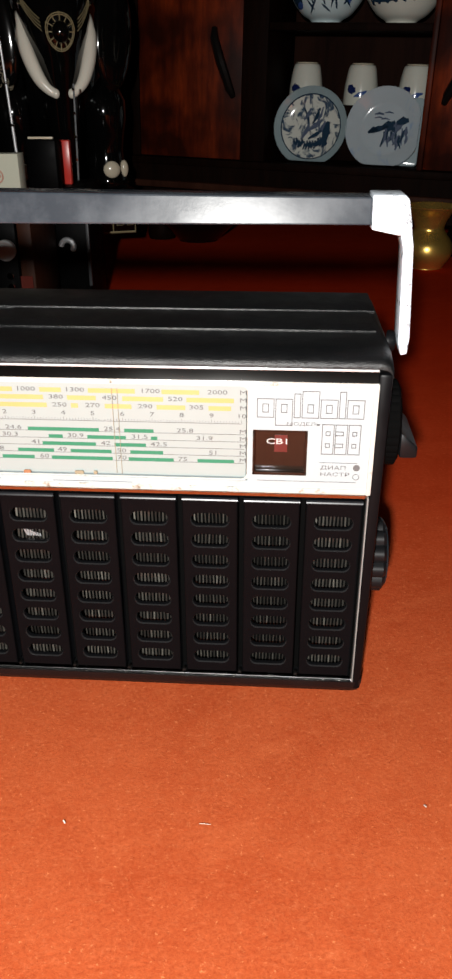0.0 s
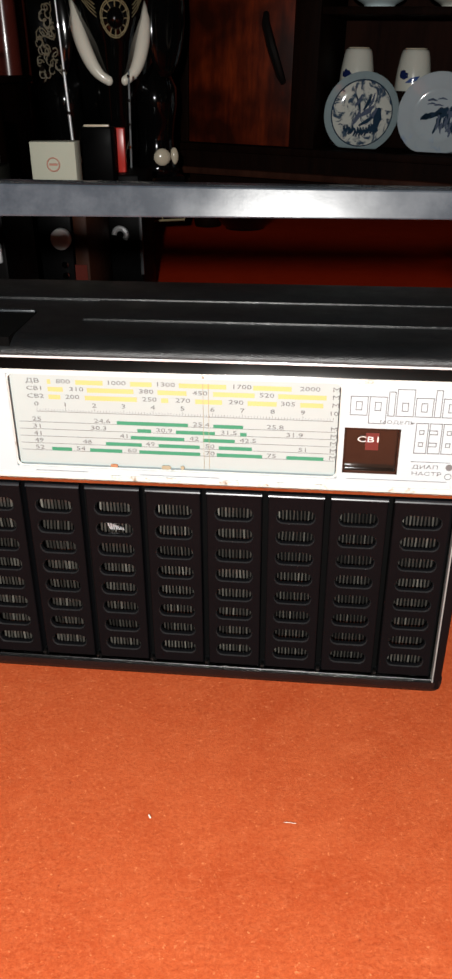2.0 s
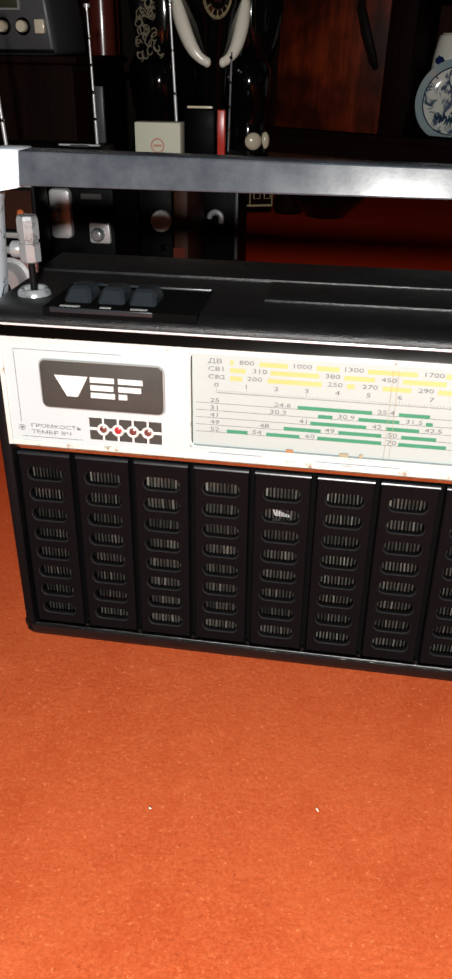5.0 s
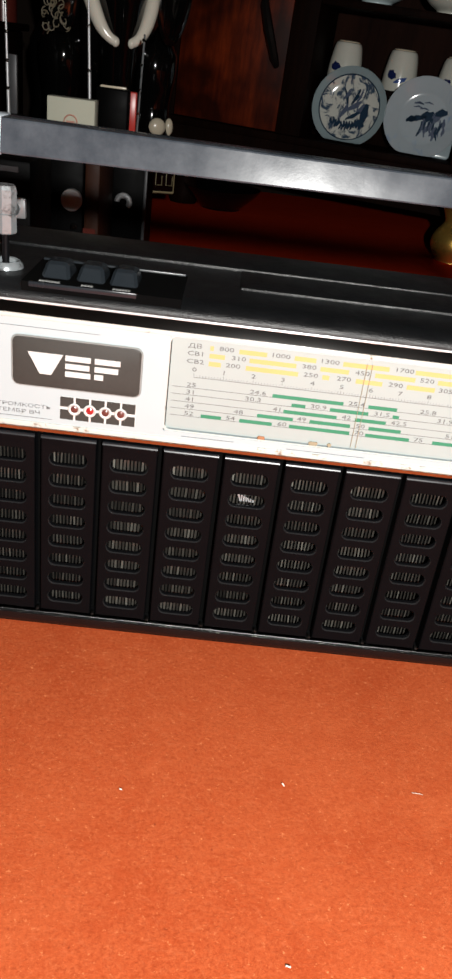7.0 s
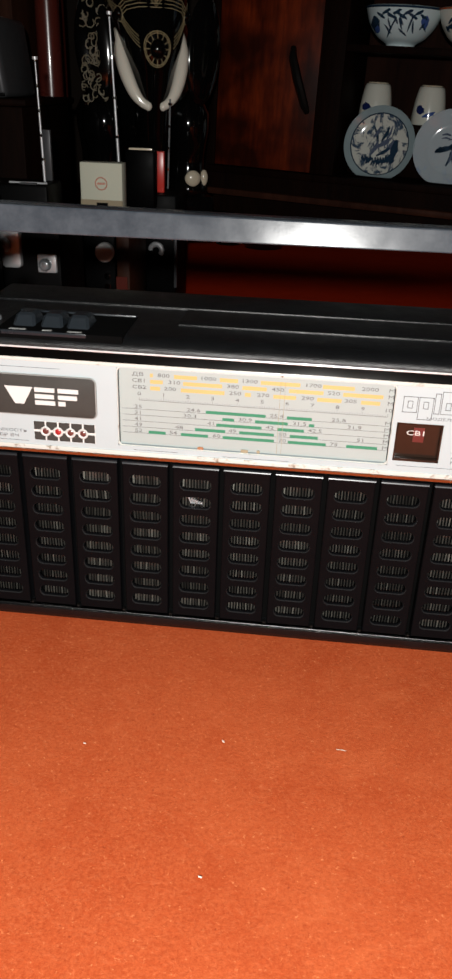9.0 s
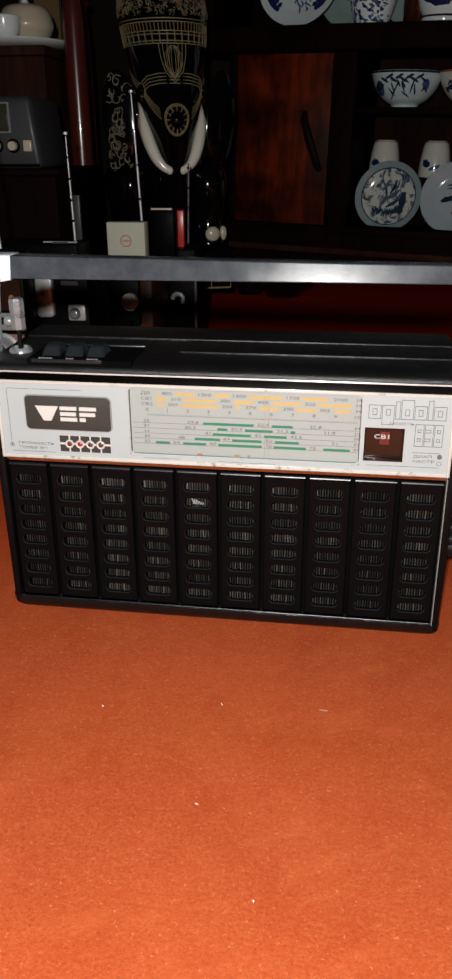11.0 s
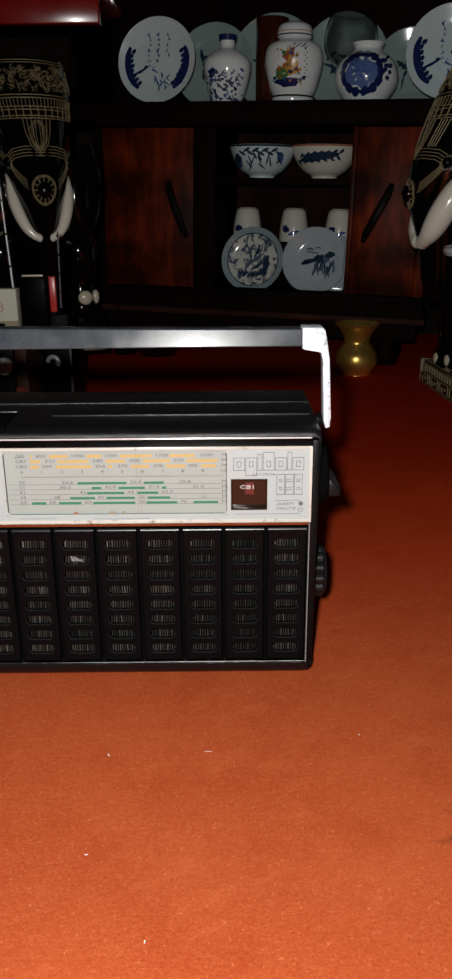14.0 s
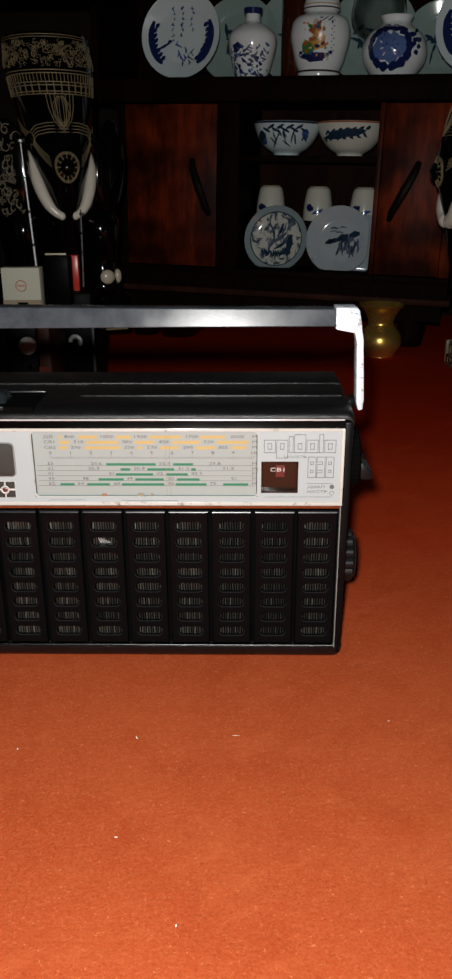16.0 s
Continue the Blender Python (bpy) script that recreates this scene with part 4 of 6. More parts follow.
def radio_handle(radio):
    y0, y1 = 0.027, 0.045
    grip = bmesh.new()
    box(grip, -0.170, 0.170, y0, y1, 0.2874, 0.3036, 0.0010, 2)
    for v in grip.verts:
        v.co.y += (v.co.z - 0.2942) * 0.22
        v.co.z = slim(v.co.x, v.co.z)
    h = part("handle", grip, M["bar"], radio, "black grip bar between chrome brackets", 20)
    # each bracket: a block round the bar's end that bends into a flat arm
    block = ((0.1700, 0.3046), (0.1862, 0.3046), (0.1884, 0.3025), (0.1906, 0.2880), (0.1846, 0.2838), (0.1700, 0.2866))
    arm = ((0.1893, 0.2965), (0.1922, 0.2785), (0.1942, 0.2320), (0.1934, 0.2235), (0.1900, 0.2225), (0.1882, 0.2290), (0.1868, 0.2770), (0.1850, 0.2842))
    for s in (-1, 1):
        br = bmesh.new()
        for outline, ya, yb in ((block, y0 - 0.0012, y1 + 0.0012), (arm, 0.0270, 0.0445)):
            tmp = bmesh.new()
            f = tmp.faces.new([tmp.verts.new((s * (x - (0.0034 if s < 0 else 0.0)), ya, z)) for x, z in outline])
            e = bmesh.ops.extrude_face_region(tmp, geom=[f])
            for v in (g for g in e["geom"] if isinstance(g, bmesh.types.BMVert)):
                v.co.y = yb
            for v in tmp.verts:
                v.co.y += (v.co.z - 0.2942) * (0.22 if outline is block else 0.10)
                if v.co.z > 0.2942:
                    v.co.z -= 0.0006 + 0.0010 * s
            bmesh.ops.recalc_face_normals(tmp, faces=tmp.faces)
            bmesh.ops.bevel(tmp, geom=tmp.edges[:], offset=0.0008, segments=2, profile=0.5, affect="EDGES")
            join(br, tmp)
        part("bracket", br, M["worn_chrome"], h, "chrome handle bracket, specked with wear")
        lathe_b = lathe(bmesh.new(), [(0, 0.004), (0.005, 0.004), (0.006, 0.0025), (0.006, 0)], 18, pose(s * 0.1842, 0.034, 0.2265, 0, s * 90))
        part("pivot", lathe_b, M["dark"], h)


def portable_radio():
    radio = thing("portable_radio", "black transistor radio with white dial panel on red carpet", "radio")
    part("case", case_body(), M["case"], radio, "black grained plastic case")
    for s in (-1, 1):
        part("end_cheek", end_cheek(s), M["dark"], radio)
    part("grille_backing", bx(-0.1770, 0.1770, 0.0100, 0.0112, 0.0175, 0.1460), M["void"], radio)
    rng = random.Random(4)
    first, back = None, []
    for k in range(10):
        x = (k - 4.5) * PITCH
        if first is None:
            first = part("grille_slat", grille_slat(), [M["slat"], M["slot_lip_gleam"], M["slat_top_gleam"]], radio, "glossy black grille bar with eight long holes")
            first.location.x = x
            s = first
        else:
            s = new("grille_slat", first.data)
            s.parent = radio
            s.location.x = x
            s["label"] = first["label"]
        tagged(part("wire_screen", slot_screen(rng, *SCREENS[k]), M["screen"], s, "dull metal wires behind the holes"), kind="stuff")
        if k == 4:
            part("torn_wire", torn_wires(), M["silver"], s, "bent bright wire ends")
    # chrome strips above and below the panel
    cs = bmesh.new()
    outline = ((0.004, 0.2146), (-0.0036, 0.2146), (-0.0042, 0.2150), (-0.0040, 0.2155), (-0.0014, 0.2203), (0.0004, 0.2210), (0.004, 0.2210))
    ends = [[cs.verts.new((x, y, z)) for y, z in outline] for x in (-0.1768, 0.1768)]
    for i in range(len(outline)):
        k = (i + 1) % len(outline)
        cs.faces.new((ends[0][i], ends[0][k], ends[1][k], ends[1][i]))
    cs.faces.new(ends[0])
    cs.faces.new(ends[1][::-1])
    bmesh.ops.recalc_face_normals(cs, faces=cs.faces)
    strip = part("chrome_strip", cs, M["chrome"], radio, "bright chrome strip above the panel")
    part("strip_bead", tube(bmesh.new(), [(-0.1768, -0.0008, 0.2210), (0.1768, -0.0008, 0.2210)], 0.0009, 16), M["bright_bead"], strip)
    tmp = bmesh.new()
    box(tmp, -0.1765, 0.1765, -0.0024, 0.0055, 0.1466, 0.1490)
    for v in tmp.verts:
        if v.co.y < 0 and v.co.z < 0.1470:
            v.co.y += 0.0012
    part("lower_strip", tmp, M["chrome"], radio, "slanted chrome strip that mirrors the carpet")
    part("sill_strip", bx(-0.1765, 0.1765, -0.0008, 0.004, 0.0178, 0.0184), M["chrome"], radio)
    for k in range(9):
        part("chrome_nub", bx((k - 4) * PITCH - 0.0010, (k - 4) * PITCH + 0.0010, -0.0004, 0.003, 0.0190, 0.0208, bevel=0.0007), M["iron"], radio, "small dull stud between grille bars")
    for s in (-1, 1):
        part("side_strip", bx(*sorted((s * 0.1762, s * 0.1769)), -0.0033, 0.002, 0.0180, 0.1480), M["line_metal"] if s > 0 else M["dark"], radio)
    front_panel(radio)
    radio_top(radio)
    radio_handle(radio)
    # controls on the ends
    big = bmesh.new()
    knob_serrated(big, 0.0245, 0.0085, 30, pose(HALF, 0.030, 0.1805, 0, 90), 0.0006)
    k1 = part("band_knob", big, M["void"], radio, "black pointer knob on the end")
    fin = bmesh.new()
    box(fin, HALF + 0.008, HALF + 0.0180, 0.006, 0.054, 0.1680, 0.1840, 0.002)
    for v in fin.verts:
        q = (v.co.x - HALF - 0.008) / 0.010
        v.co.z = 0.1690 + (v.co.z - 0.1690) * (1 - 0.6 * q)
    part("pointer", fin, M["knob_black"], k1)
    low = bmesh.new()
    knob_serrated(low, 0.0235, 0.0115, 12, pose(HALF - 0.0015, 0.040, 0.0865, 0, 90), 0.0030)
    k2 = part("tuning_knob", low, M["knob_black"], radio, "black scalloped tuning knob on the end")
    part("knob_cap", lathe(bmesh.new(), [(0.020, 0.0), (0.0195, 0.001), (0.006, 0.0015), (0, 0.0015)], 24, pose(HALF + 0.0100, 0.040, 0.0865, 0, 90)), M["grey_button"], k2)
    wh = part("thumb_wheel", knob_serrated(bmesh.new(), 0.0205, 0.0125, 46, pose(-HALF, 0.020, 0.1815, 0, -90), 0.0007), M["dark"], radio, "black milled control wheel")
    for g in (18, 44):
        gx, gz = -HALF - 0.0085, 0.1815 - 0.0203 * math.sin(radians(g))
        part("pale_dot", lathe(bmesh.new(), [(0, 0.0006), (0.0018, 0.0006), (0.0018, -0.0006)], 12, pose(gx, 0.020 - 0.0203 * math.cos(radians(g)), gz, 90 - g)), M["cream_ware"], wh)
    for x in (-0.15, 0.15):
        for y in (0.050, 0.115):
            part("rubber_foot", lathe(bmesh.new(), [(0, 0), (0.006, 0), (0.006, 0.003), (0, 0.003)], 12, pose(x, y, -0.0002)), M["dark"], radio)
    return radio


portable_radio()


# ---- the cabinet behind, turned a little towards the camera ----
CAB = pose(0.178, 1.515, -0.0135, 0, 1.4, -15) @ Matrix.Diagonal((1.055, 1.055, 1.055, 1))


def cab(x, y, z, rz=0.0, rx=0.0):
    return CAB @ pose(x, y, z, rx, 0, rz)


def cabinet():
    c = thing("display_cabinet", "dark wooden cabinet with two red-brown doors and open niche", "cabinet", CAB)
    D = 0.24
    for x in (-0.36, 0.33):
        for y in (0.07, 0.20):
            part("bun_foot", lathe(bmesh.new(), smooth_profile([(0, 0.004), (0.022, 0.004), (0.034, 0.03), (0.030, 0.06), (0.020, 0.0855), (0, 0.0855)], 4), 24, pose(x, y, 0.006 - 0.02 * (x < 0))), M["dark_wood"], c)
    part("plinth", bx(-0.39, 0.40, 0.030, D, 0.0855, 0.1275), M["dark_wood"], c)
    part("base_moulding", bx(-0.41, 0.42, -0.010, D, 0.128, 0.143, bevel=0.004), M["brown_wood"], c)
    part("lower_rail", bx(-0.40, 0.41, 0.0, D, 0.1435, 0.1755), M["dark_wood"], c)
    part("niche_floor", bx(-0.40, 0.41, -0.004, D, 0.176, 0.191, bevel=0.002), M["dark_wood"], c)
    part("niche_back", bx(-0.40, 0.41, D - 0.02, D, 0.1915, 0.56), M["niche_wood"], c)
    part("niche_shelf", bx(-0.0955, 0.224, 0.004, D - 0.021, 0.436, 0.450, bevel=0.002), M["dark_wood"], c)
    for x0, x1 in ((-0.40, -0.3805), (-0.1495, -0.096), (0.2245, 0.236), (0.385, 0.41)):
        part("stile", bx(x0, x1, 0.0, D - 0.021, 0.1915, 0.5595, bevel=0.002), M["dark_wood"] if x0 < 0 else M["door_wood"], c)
    for x0, x1, hx, lean in ((-0.380, -0.150, -0.188, -0.021), (0.2365, 0.3845, 0.291, 0.028)):
        d = part("door", bx(x0, x1, 0.002, 0.02, 0.193, 0.558, bevel=0.002), M["door_wood"], c, "red-brown polished wood door")
        pull = bmesh.new()
        tube(pull, [(hx + lean, -0.003, 0.438), (hx + lean * 0.8, -0.016, 0.42), (hx + lean * 0.1, -0.020, 0.38), (hx - lean * 0.8, -0.014, 0.33), (hx - lean, -0.002, 0.315)], lambda q: 0.006 + 0.004 * math.sin(math.pi * q), 8)
        part("door_pull", pull, M["iron"], d, "black iron pull")
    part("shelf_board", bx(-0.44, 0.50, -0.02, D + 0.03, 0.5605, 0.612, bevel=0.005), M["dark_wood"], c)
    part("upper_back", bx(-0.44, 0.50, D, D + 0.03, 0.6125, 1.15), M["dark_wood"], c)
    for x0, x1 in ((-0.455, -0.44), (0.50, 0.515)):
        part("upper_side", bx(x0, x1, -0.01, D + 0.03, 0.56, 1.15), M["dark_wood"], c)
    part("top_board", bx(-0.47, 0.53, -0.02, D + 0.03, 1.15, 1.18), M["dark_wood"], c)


cabinet()


def open_profile(outside, inside_depth):
    """Outer profile up, lip, inner profile down, closed at the foot."""
    prof = smooth_profile(outside, 5)
    t = 0.003
    inner = [(max(r - t, 0.0), z + t * 0.6) for r, z in reversed(prof) if z > inside_depth]
    return [(0, prof[0][1])] + prof + inner + [(0, inner[-1][1])]


def open_ware(name, outside, inside_depth, material, label, category, m, group="", segs=40):
    """A bowl or cup."""
    return solid(name, lathe(bmesh.new(), open_profile(outside, inside_depth), segs), material, label, category, m, group)


def patch(root, name, material, cx, cz, w, h, body, seed, turn=0.0):
    """A painted patch that lies on the swell of a pot."""
    rng = random.Random(seed)
    bm = bmesh.new()

    def rad(z):
        for (r0, z0), (r1, z1) in zip(body, body[1:]):
            if z0 <= z <= z1:
                return r0 + (r1 - r0) * (z - z0) / max(1e-9, z1 - z0)
        return body[-1][0] if z > body[0][1] else body[0][0]

    n = 14
    rim = []
    ct, st = math.cos(radians(turn)), math.sin(radians(turn))
    for k in range(n):
        a = 2 * math.pi * k / n
        f = rng.uniform(0.75, 1.15)
        px, pz = w / 2 * f * math.cos(a), h / 2 * f * math.sin(a)
        rim.append((cx + px * ct - pz * st, cz + px * st + pz * ct))

    def on(x, z):
        r = rad(z) + 0.0014
        g = x / r
        return bm.verts.new((r * math.sin(g), -r * math.cos(g), z))

    c = on(cx, cz)
    rings = [[on(cx + (x - cx) * q, cz + (z - cz) * q) for x, z in rim] for q in (0.34, 0.67, 1.0)]
    for k in range(n):
        bm.faces.new((c, rings[0][k], rings[0][(k + 1) % n]))
        for a, b in zip(rings, rings[1:]):
            bm.faces.new((a[k], b[k], b[(k + 1) % n], a[(k + 1) % n]))
    part(name, bm, material, root)


BOWL = [(0.030, 0.0), (0.030, 0.006), (0.048, 0.018), (0.066, 0.042), (0.075, 0.068), (0.077, 0.074)]
for x, label in ((0.0, "white porcelain bowl painted with a blue branch"), (0.152, "cream porcelain bowl with one dark blue leaf")):
    bowl = thing("bowl", label, "bowl", cab(x, 0.085, 0.4502) @ Matrix.Diagonal((1.05, 1.05, 0.97, 1)), "bowls in the niche")
    part("dish", lathe(bmesh.new(), open_profile(BOWL, 0.008), 44), M["pale_ware"] if x == 0.0 else M["cup_ware"], bowl)
    ring = smooth_profile(BOWL, 5)
    if x == 0.0:
        patch(bowl, "blossom", M["teal_ink"], -0.052, 0.040, 0.034, 0.030, ring, 3)
        patch(bowl, "blossom", M["blue_wash"], -0.046, 0.030, 0.020, 0.014, ring, 13)
        rng = random.Random(8)
        for k in range(9):
            patch(bowl, "branch", M["teal_ink"], -0.034 + 0.011 * k, 0.055 + 0.007 * (k % 2), 0.022, 0.0065, ring, 60 + k, 28 if k % 2 else -28)
        for k in range(12):
            patch(bowl, "twig", M["teal_ink"], rng.uniform(-0.02, 0.06), rng.uniform(0.024, 0.050), rng.uniform(0.016, 0.034), 0.0042, ring, 80 + k, rng.uniform(40, 140))
        patch(bowl, "blossom", M["blue_wash"], 0.058, 0.046, 0.020, 0.024, ring, 14)
        part("rim_line", lathe(bmesh.new(), [(0.0772, 0.0705), (0.0784, 0.0715), (0.0780, 0.0745)], 44), M["teal_ink"], bowl)
    else:
        patch(bowl, "leaf", M["teal_ink"], -0.008, 0.047, 0.104, 0.019, ring, 5, 6)
        for k in range(14):
            patch(bowl, "leaf_tip", M["teal_ink"], -0.056 + 0.0080 * k, 0.043 + 0.0008 * k + (0.007 if k % 2 else -0.007), 0.017, 0.007, ring, 30 + k, 40 if k % 2 else -40)
        part("rim_line", lathe(bmesh.new(), [(0.0772, 0.0715), (0.0782, 0.0722), (0.0780, 0.0745)], 44), M["rust_red"], bowl)
CUP = [(0.036, 0.0), (0.037, 0.004), (0.036, 0.03), (0.032, 0.058), (0.028, 0.074), (0.022, 0.078), (0.0, 0.078)]
for k, x in enumerate((-0.052, 0.070, 0.186)):
    cup = thing("cup", "small cream porcelain cup turned upside down", "cup", cab(x, 0.165, 0.3022), "cups in the niche")
    part("cup_body", lathe(bmesh.new(), [(0, 0)] + smooth_profile(CUP, 4), 32), M["cup_ware"], cup)
    ring = smooth_profile(CUP, 4)
    patch(cup, "painted_flower", M["cobalt"], -0.016, 0.030, 0.024, 0.018, ring, 70 + k)
    patch(cup, "painted_leaf", M["blue_wash"], 0.006, 0.022, 0.030, 0.010, ring, 75 + k, 20)
    part("foot_ring", lathe(bmesh.new(), [(0.0225, 0.0782), (0.0235, 0.080), (0.0200, 0.081), (0.0185, 0.0782)], 28), M["cream_ware"], cup)
solid("cup_stand", bx(-0.093, 0.222, 0.125, 0.205, 0.1912, 0.302, bevel=0.002), M["dark_wood"], "dark wooden riser under the cups", "stand", CAB)


def flat_dish(r, square=False, foot=1.0):
    """A shallow dish, cut flat at its foot where it stands."""
    prof = smooth_profile([(0.0, 0.006), (r * 0.55, 0.006), (r * 0.72, 0.010), (r * 0.98, 0.018), (r, 0.019)], 4)
    prof += smooth_profile([(r, 0.0195), (r * 0.97, 0.0175), (r * 0.70, 0.0065), (r * 0.5, 0.002), (0.0, 0.002)], 4)
    bm = lathe(bmesh.new(), prof, 48, pose(0, 0, 0, 90) @ Matrix.Identity(4))
    for v in bm.verts:
        if square:
            v.co.x = min(r * 0.90, v.co.x)
        v.co.z = max(-r * foot, v.co.z)
    return bm


def leaning(name, r, material, label, x, y, z, tilt, group, square=False, decor=None, foot=1.0):
    low = r * foot
    m = cab(x, y, z) @ pose(0, 0, 0, -tilt) @ Matrix.Translation((0, 0, low))
    root = thing(name, label, "plate", m, group)
    part("dish", flat_dish(r, square, foot), material, root)
    if decor:
        decor(root, r)
    return root


def brush(root, pts, w, y=-0.0068, ink="cobalt"):
    """A flat brush stroke over the face of a dish."""
    bm = bmesh.new()
    n = len(pts)
    pts = [Vector(p) for p in pts]
    prev = None
    for i in range(n):
        d = (pts[min(i + 1, n - 1)] - pts[max(i - 1, 0)]).normalized()
        k = w * math.sin(math.pi * (0.12 + 0.76 * i / (n - 1)))
        pair = [bm.verts.new((pts[i].x - d.y * k * q, y, pts[i].y + d.x * k * q)) for q in (-1, 1)]
        if prev:
            bm.faces.new((prev[0], prev[1], pair[1], pair[0]))
        prev = pair
    part("brush_stroke", bm, M[ink], root)


def painted_scene(root, r):
    """A painted well inside a grey-blue rim."""
    turned = pose(0, 0, 0, 90)
    well = lathe(bmesh.new(), [(0, 0.0068), (r * 0.56, 0.0068), (r * 0.70, 0.0098), (r * 0.80, 0.0132), (r * 0.79, 0.0118), (r * 0.55, 0.0062), (0, 0.0062)], 44, turned)
    for v in well.verts:
        v.co.z = max(-r * 0.80, v.co.z)
    part("well", well, M["well_ware"], root)
    part("inner_line", lathe(bmesh.new(), [(r * 0.80, 0.0134), (r * 0.83, 0.0148), (r * 0.815, 0.0120)], 44, turned), M["teal_ink"], root)
    rng = random.Random(int(r * 1e4))
    for k in range(9):
        x, z = rng.uniform(-0.25, 0.30) * r, rng.uniform(-0.25, 0.35) * r
        a, l = rng.uniform(0.6, 2.2), rng.uniform(0.14, 0.26) * r
        brush(root, [(x - l * math.cos(a), z - l * math.sin(a)), (x + 0.03 * r, z), (x + l * math.cos(a), z + l * math.sin(a))], r * rng.uniform(0.03, 0.07), -0.0072 - 0.00005 * k, "grey_wash" if k % 3 else "teal_ink")
    for k in range(14):
        x, z = (-0.45 + 0.075 * k) * r, rng.uniform(-0.36, -0.22) * r
        brush(root, [(x, z), (x + 0.03 * r, z - 0.10 * r), (x - 0.02 * r, z - 0.22 * r)], r * rng.uniform(0.03, 0.06), -0.0080 - 0.00004 * k, "teal_ink")
    brush(root, [(0.46 * r, 0.16 * r), (0.43 * r, -0.10 * r), (0.38 * r, -0.46 * r)], r * 0.11, -0.0088, "teal_ink")


def running_shape(root, r):
    """A dark galloping smear of brushwork with hanging strokes below it."""
    rng = random.Random(6)
    for k in range(15):
        x = rng.uniform(0.02, 0.52) * r
        z = (-0.02 + 0.42 * (x / r - 0.02)) * r + rng.uniform(-0.09, 0.09) * r
        a, l = rng.uniform(0.2, 1.1), rng.uniform(0.10, 0.20) * r
        brush(root, [(x - l * math.cos(a), z - l * math.sin(a)), (x, z + 0.02 * r), (x + l * math.cos(a), z + l * math.sin(a))], r * rng.uniform(0.06, 0.10), -0.0067 - 0.00006 * k, "teal_ink" if k % 3 else "grey_wash")
    for x0, z0, x1, z1, w in ((-0.42, -0.10, 0.10, 0.06, 0.075), (-0.40, -0.08, -0.16, -0.02, 0.085), (-0.05, 0.0, 0.25, 0.16, 0.09)):
        brush(root, [(x0 * r, z0 * r), ((x0 + x1) / 2 * r, (z0 + z1) / 2 * r + 0.02 * r), (x1 * r, z1 * r)], r * w, -0.0078, "teal_ink")
    for k in range(18):
        x, z = (0.0 + 0.035 * k) * r, rng.uniform(-0.16, 0.10) * r
        brush(root, [(x, z), (x + rng.uniform(-0.04, 0.04) * r, z - 0.14 * r), (x + rng.uniform(-0.10, 0.06) * r, z - rng.uniform(0.22, 0.38) * r)], r * rng.uniform(0.025, 0.055), -0.0080 - 0.00004 * k, "grey_wash" if k % 3 else "teal_ink")
    for k in range(5):
        x, z = rng.uniform(-0.4, 0.1) * r, rng.uniform(0.20, 0.40) * r
        brush(root, [(x - 0.12 * r, z), (x, z + 0.03 * r), (x + 0.12 * r, z)], r * 0.022, -0.0082, "grey_wash")


leaning("plate", 0.078, M["rim_ware"], "painted porcelain plate with grey-blue rim leaning in niche", -0.010, 0.05, 0.1912, 12, "plates in the niche", decor=painted_scene, foot=0.88)
leaning("plate", 0.079, M["soft_ware"], "pale blue squared porcelain dish leaning in the niche", 0.145, 0.05, 0.1912, 12, "plates in the niche", True, running_shape, 0.90)
solid("square_dish", slab(bmesh.new(), 0.0, 0.066, 0.112, 0.132, 0.008, -0.004, 0.004, 0.002), M["square_ware"], "squared dim blue dish leaning behind the round one", "dish", cab(0.160, 0.078, 0.1912) @ pose(0, 0, 0, -12), "plates in the niche")


def landscape_strokes(root, r):
    """Two dark scalloped bank shapes at the edges and thin columns of strokes between."""
    rng = random.Random(9)
    for s in (-1, 1):
        pts = [(s * r * 0.78 * math.cos(radians(a)), r * 0.78 * math.sin(radians(a))) for a in range(-55, 26, 8)]
        brush(root, pts, r * 0.10, -0.0140)
        for a in range(-50, 21, 10):
            q = 0.66 + 0.04 * rng.random()
            x, z = s * r * q * math.cos(radians(a)), r * q * math.sin(radians(a))
            brush(root, [(x - 0.05 * r, z - 0.04 * r), (x, z), (x + 0.05 * r, z + 0.05 * r)], r * 0.055, -0.0128)
    brush(root, [(-0.62 * r, -0.30 * r), (-0.45 * r, -0.24 * r), (-0.28 * r, -0.14 * r)], r * 0.035, -0.0088)
    brush(root, [(-0.36 * r, -0.20 * r), (-0.30 * r, -0.13 * r), (-0.24 * r, -0.11 * r)], r * 0.045, -0.0088)
    for col in range(3):
        for k in range(7 - col):
            x, z = (-0.22 + 0.24 * col + rng.uniform(-0.02, 0.02)) * r, (0.66 - 0.12 * k) * r
            brush(root, [(x, z), (x + rng.uniform(-0.05, 0.05) * r, z - 0.05 * r), (x + rng.uniform(-0.06, 0.06) * r, z - rng.uniform(0.06, 0.11) * r)], r * rng.uniform(0.014, 0.034), -0.0094, "grey_wash" if k % 3 else "blue_wash")
    for k in range(9):
        x, z = rng.uniform(-0.1, 0.35) * r, rng.uniform(-0.62, -0.1) * r
        brush(root, [(x, z), (x + rng.uniform(-0.08, 0.08) * r, z - 0.08 * r), (x + rng.uniform(-0.02, 0.12) * r, z - 0.16 * r)], r * 0.028, -0.0094, "blue_wash" if k % 2 else "grey_wash")


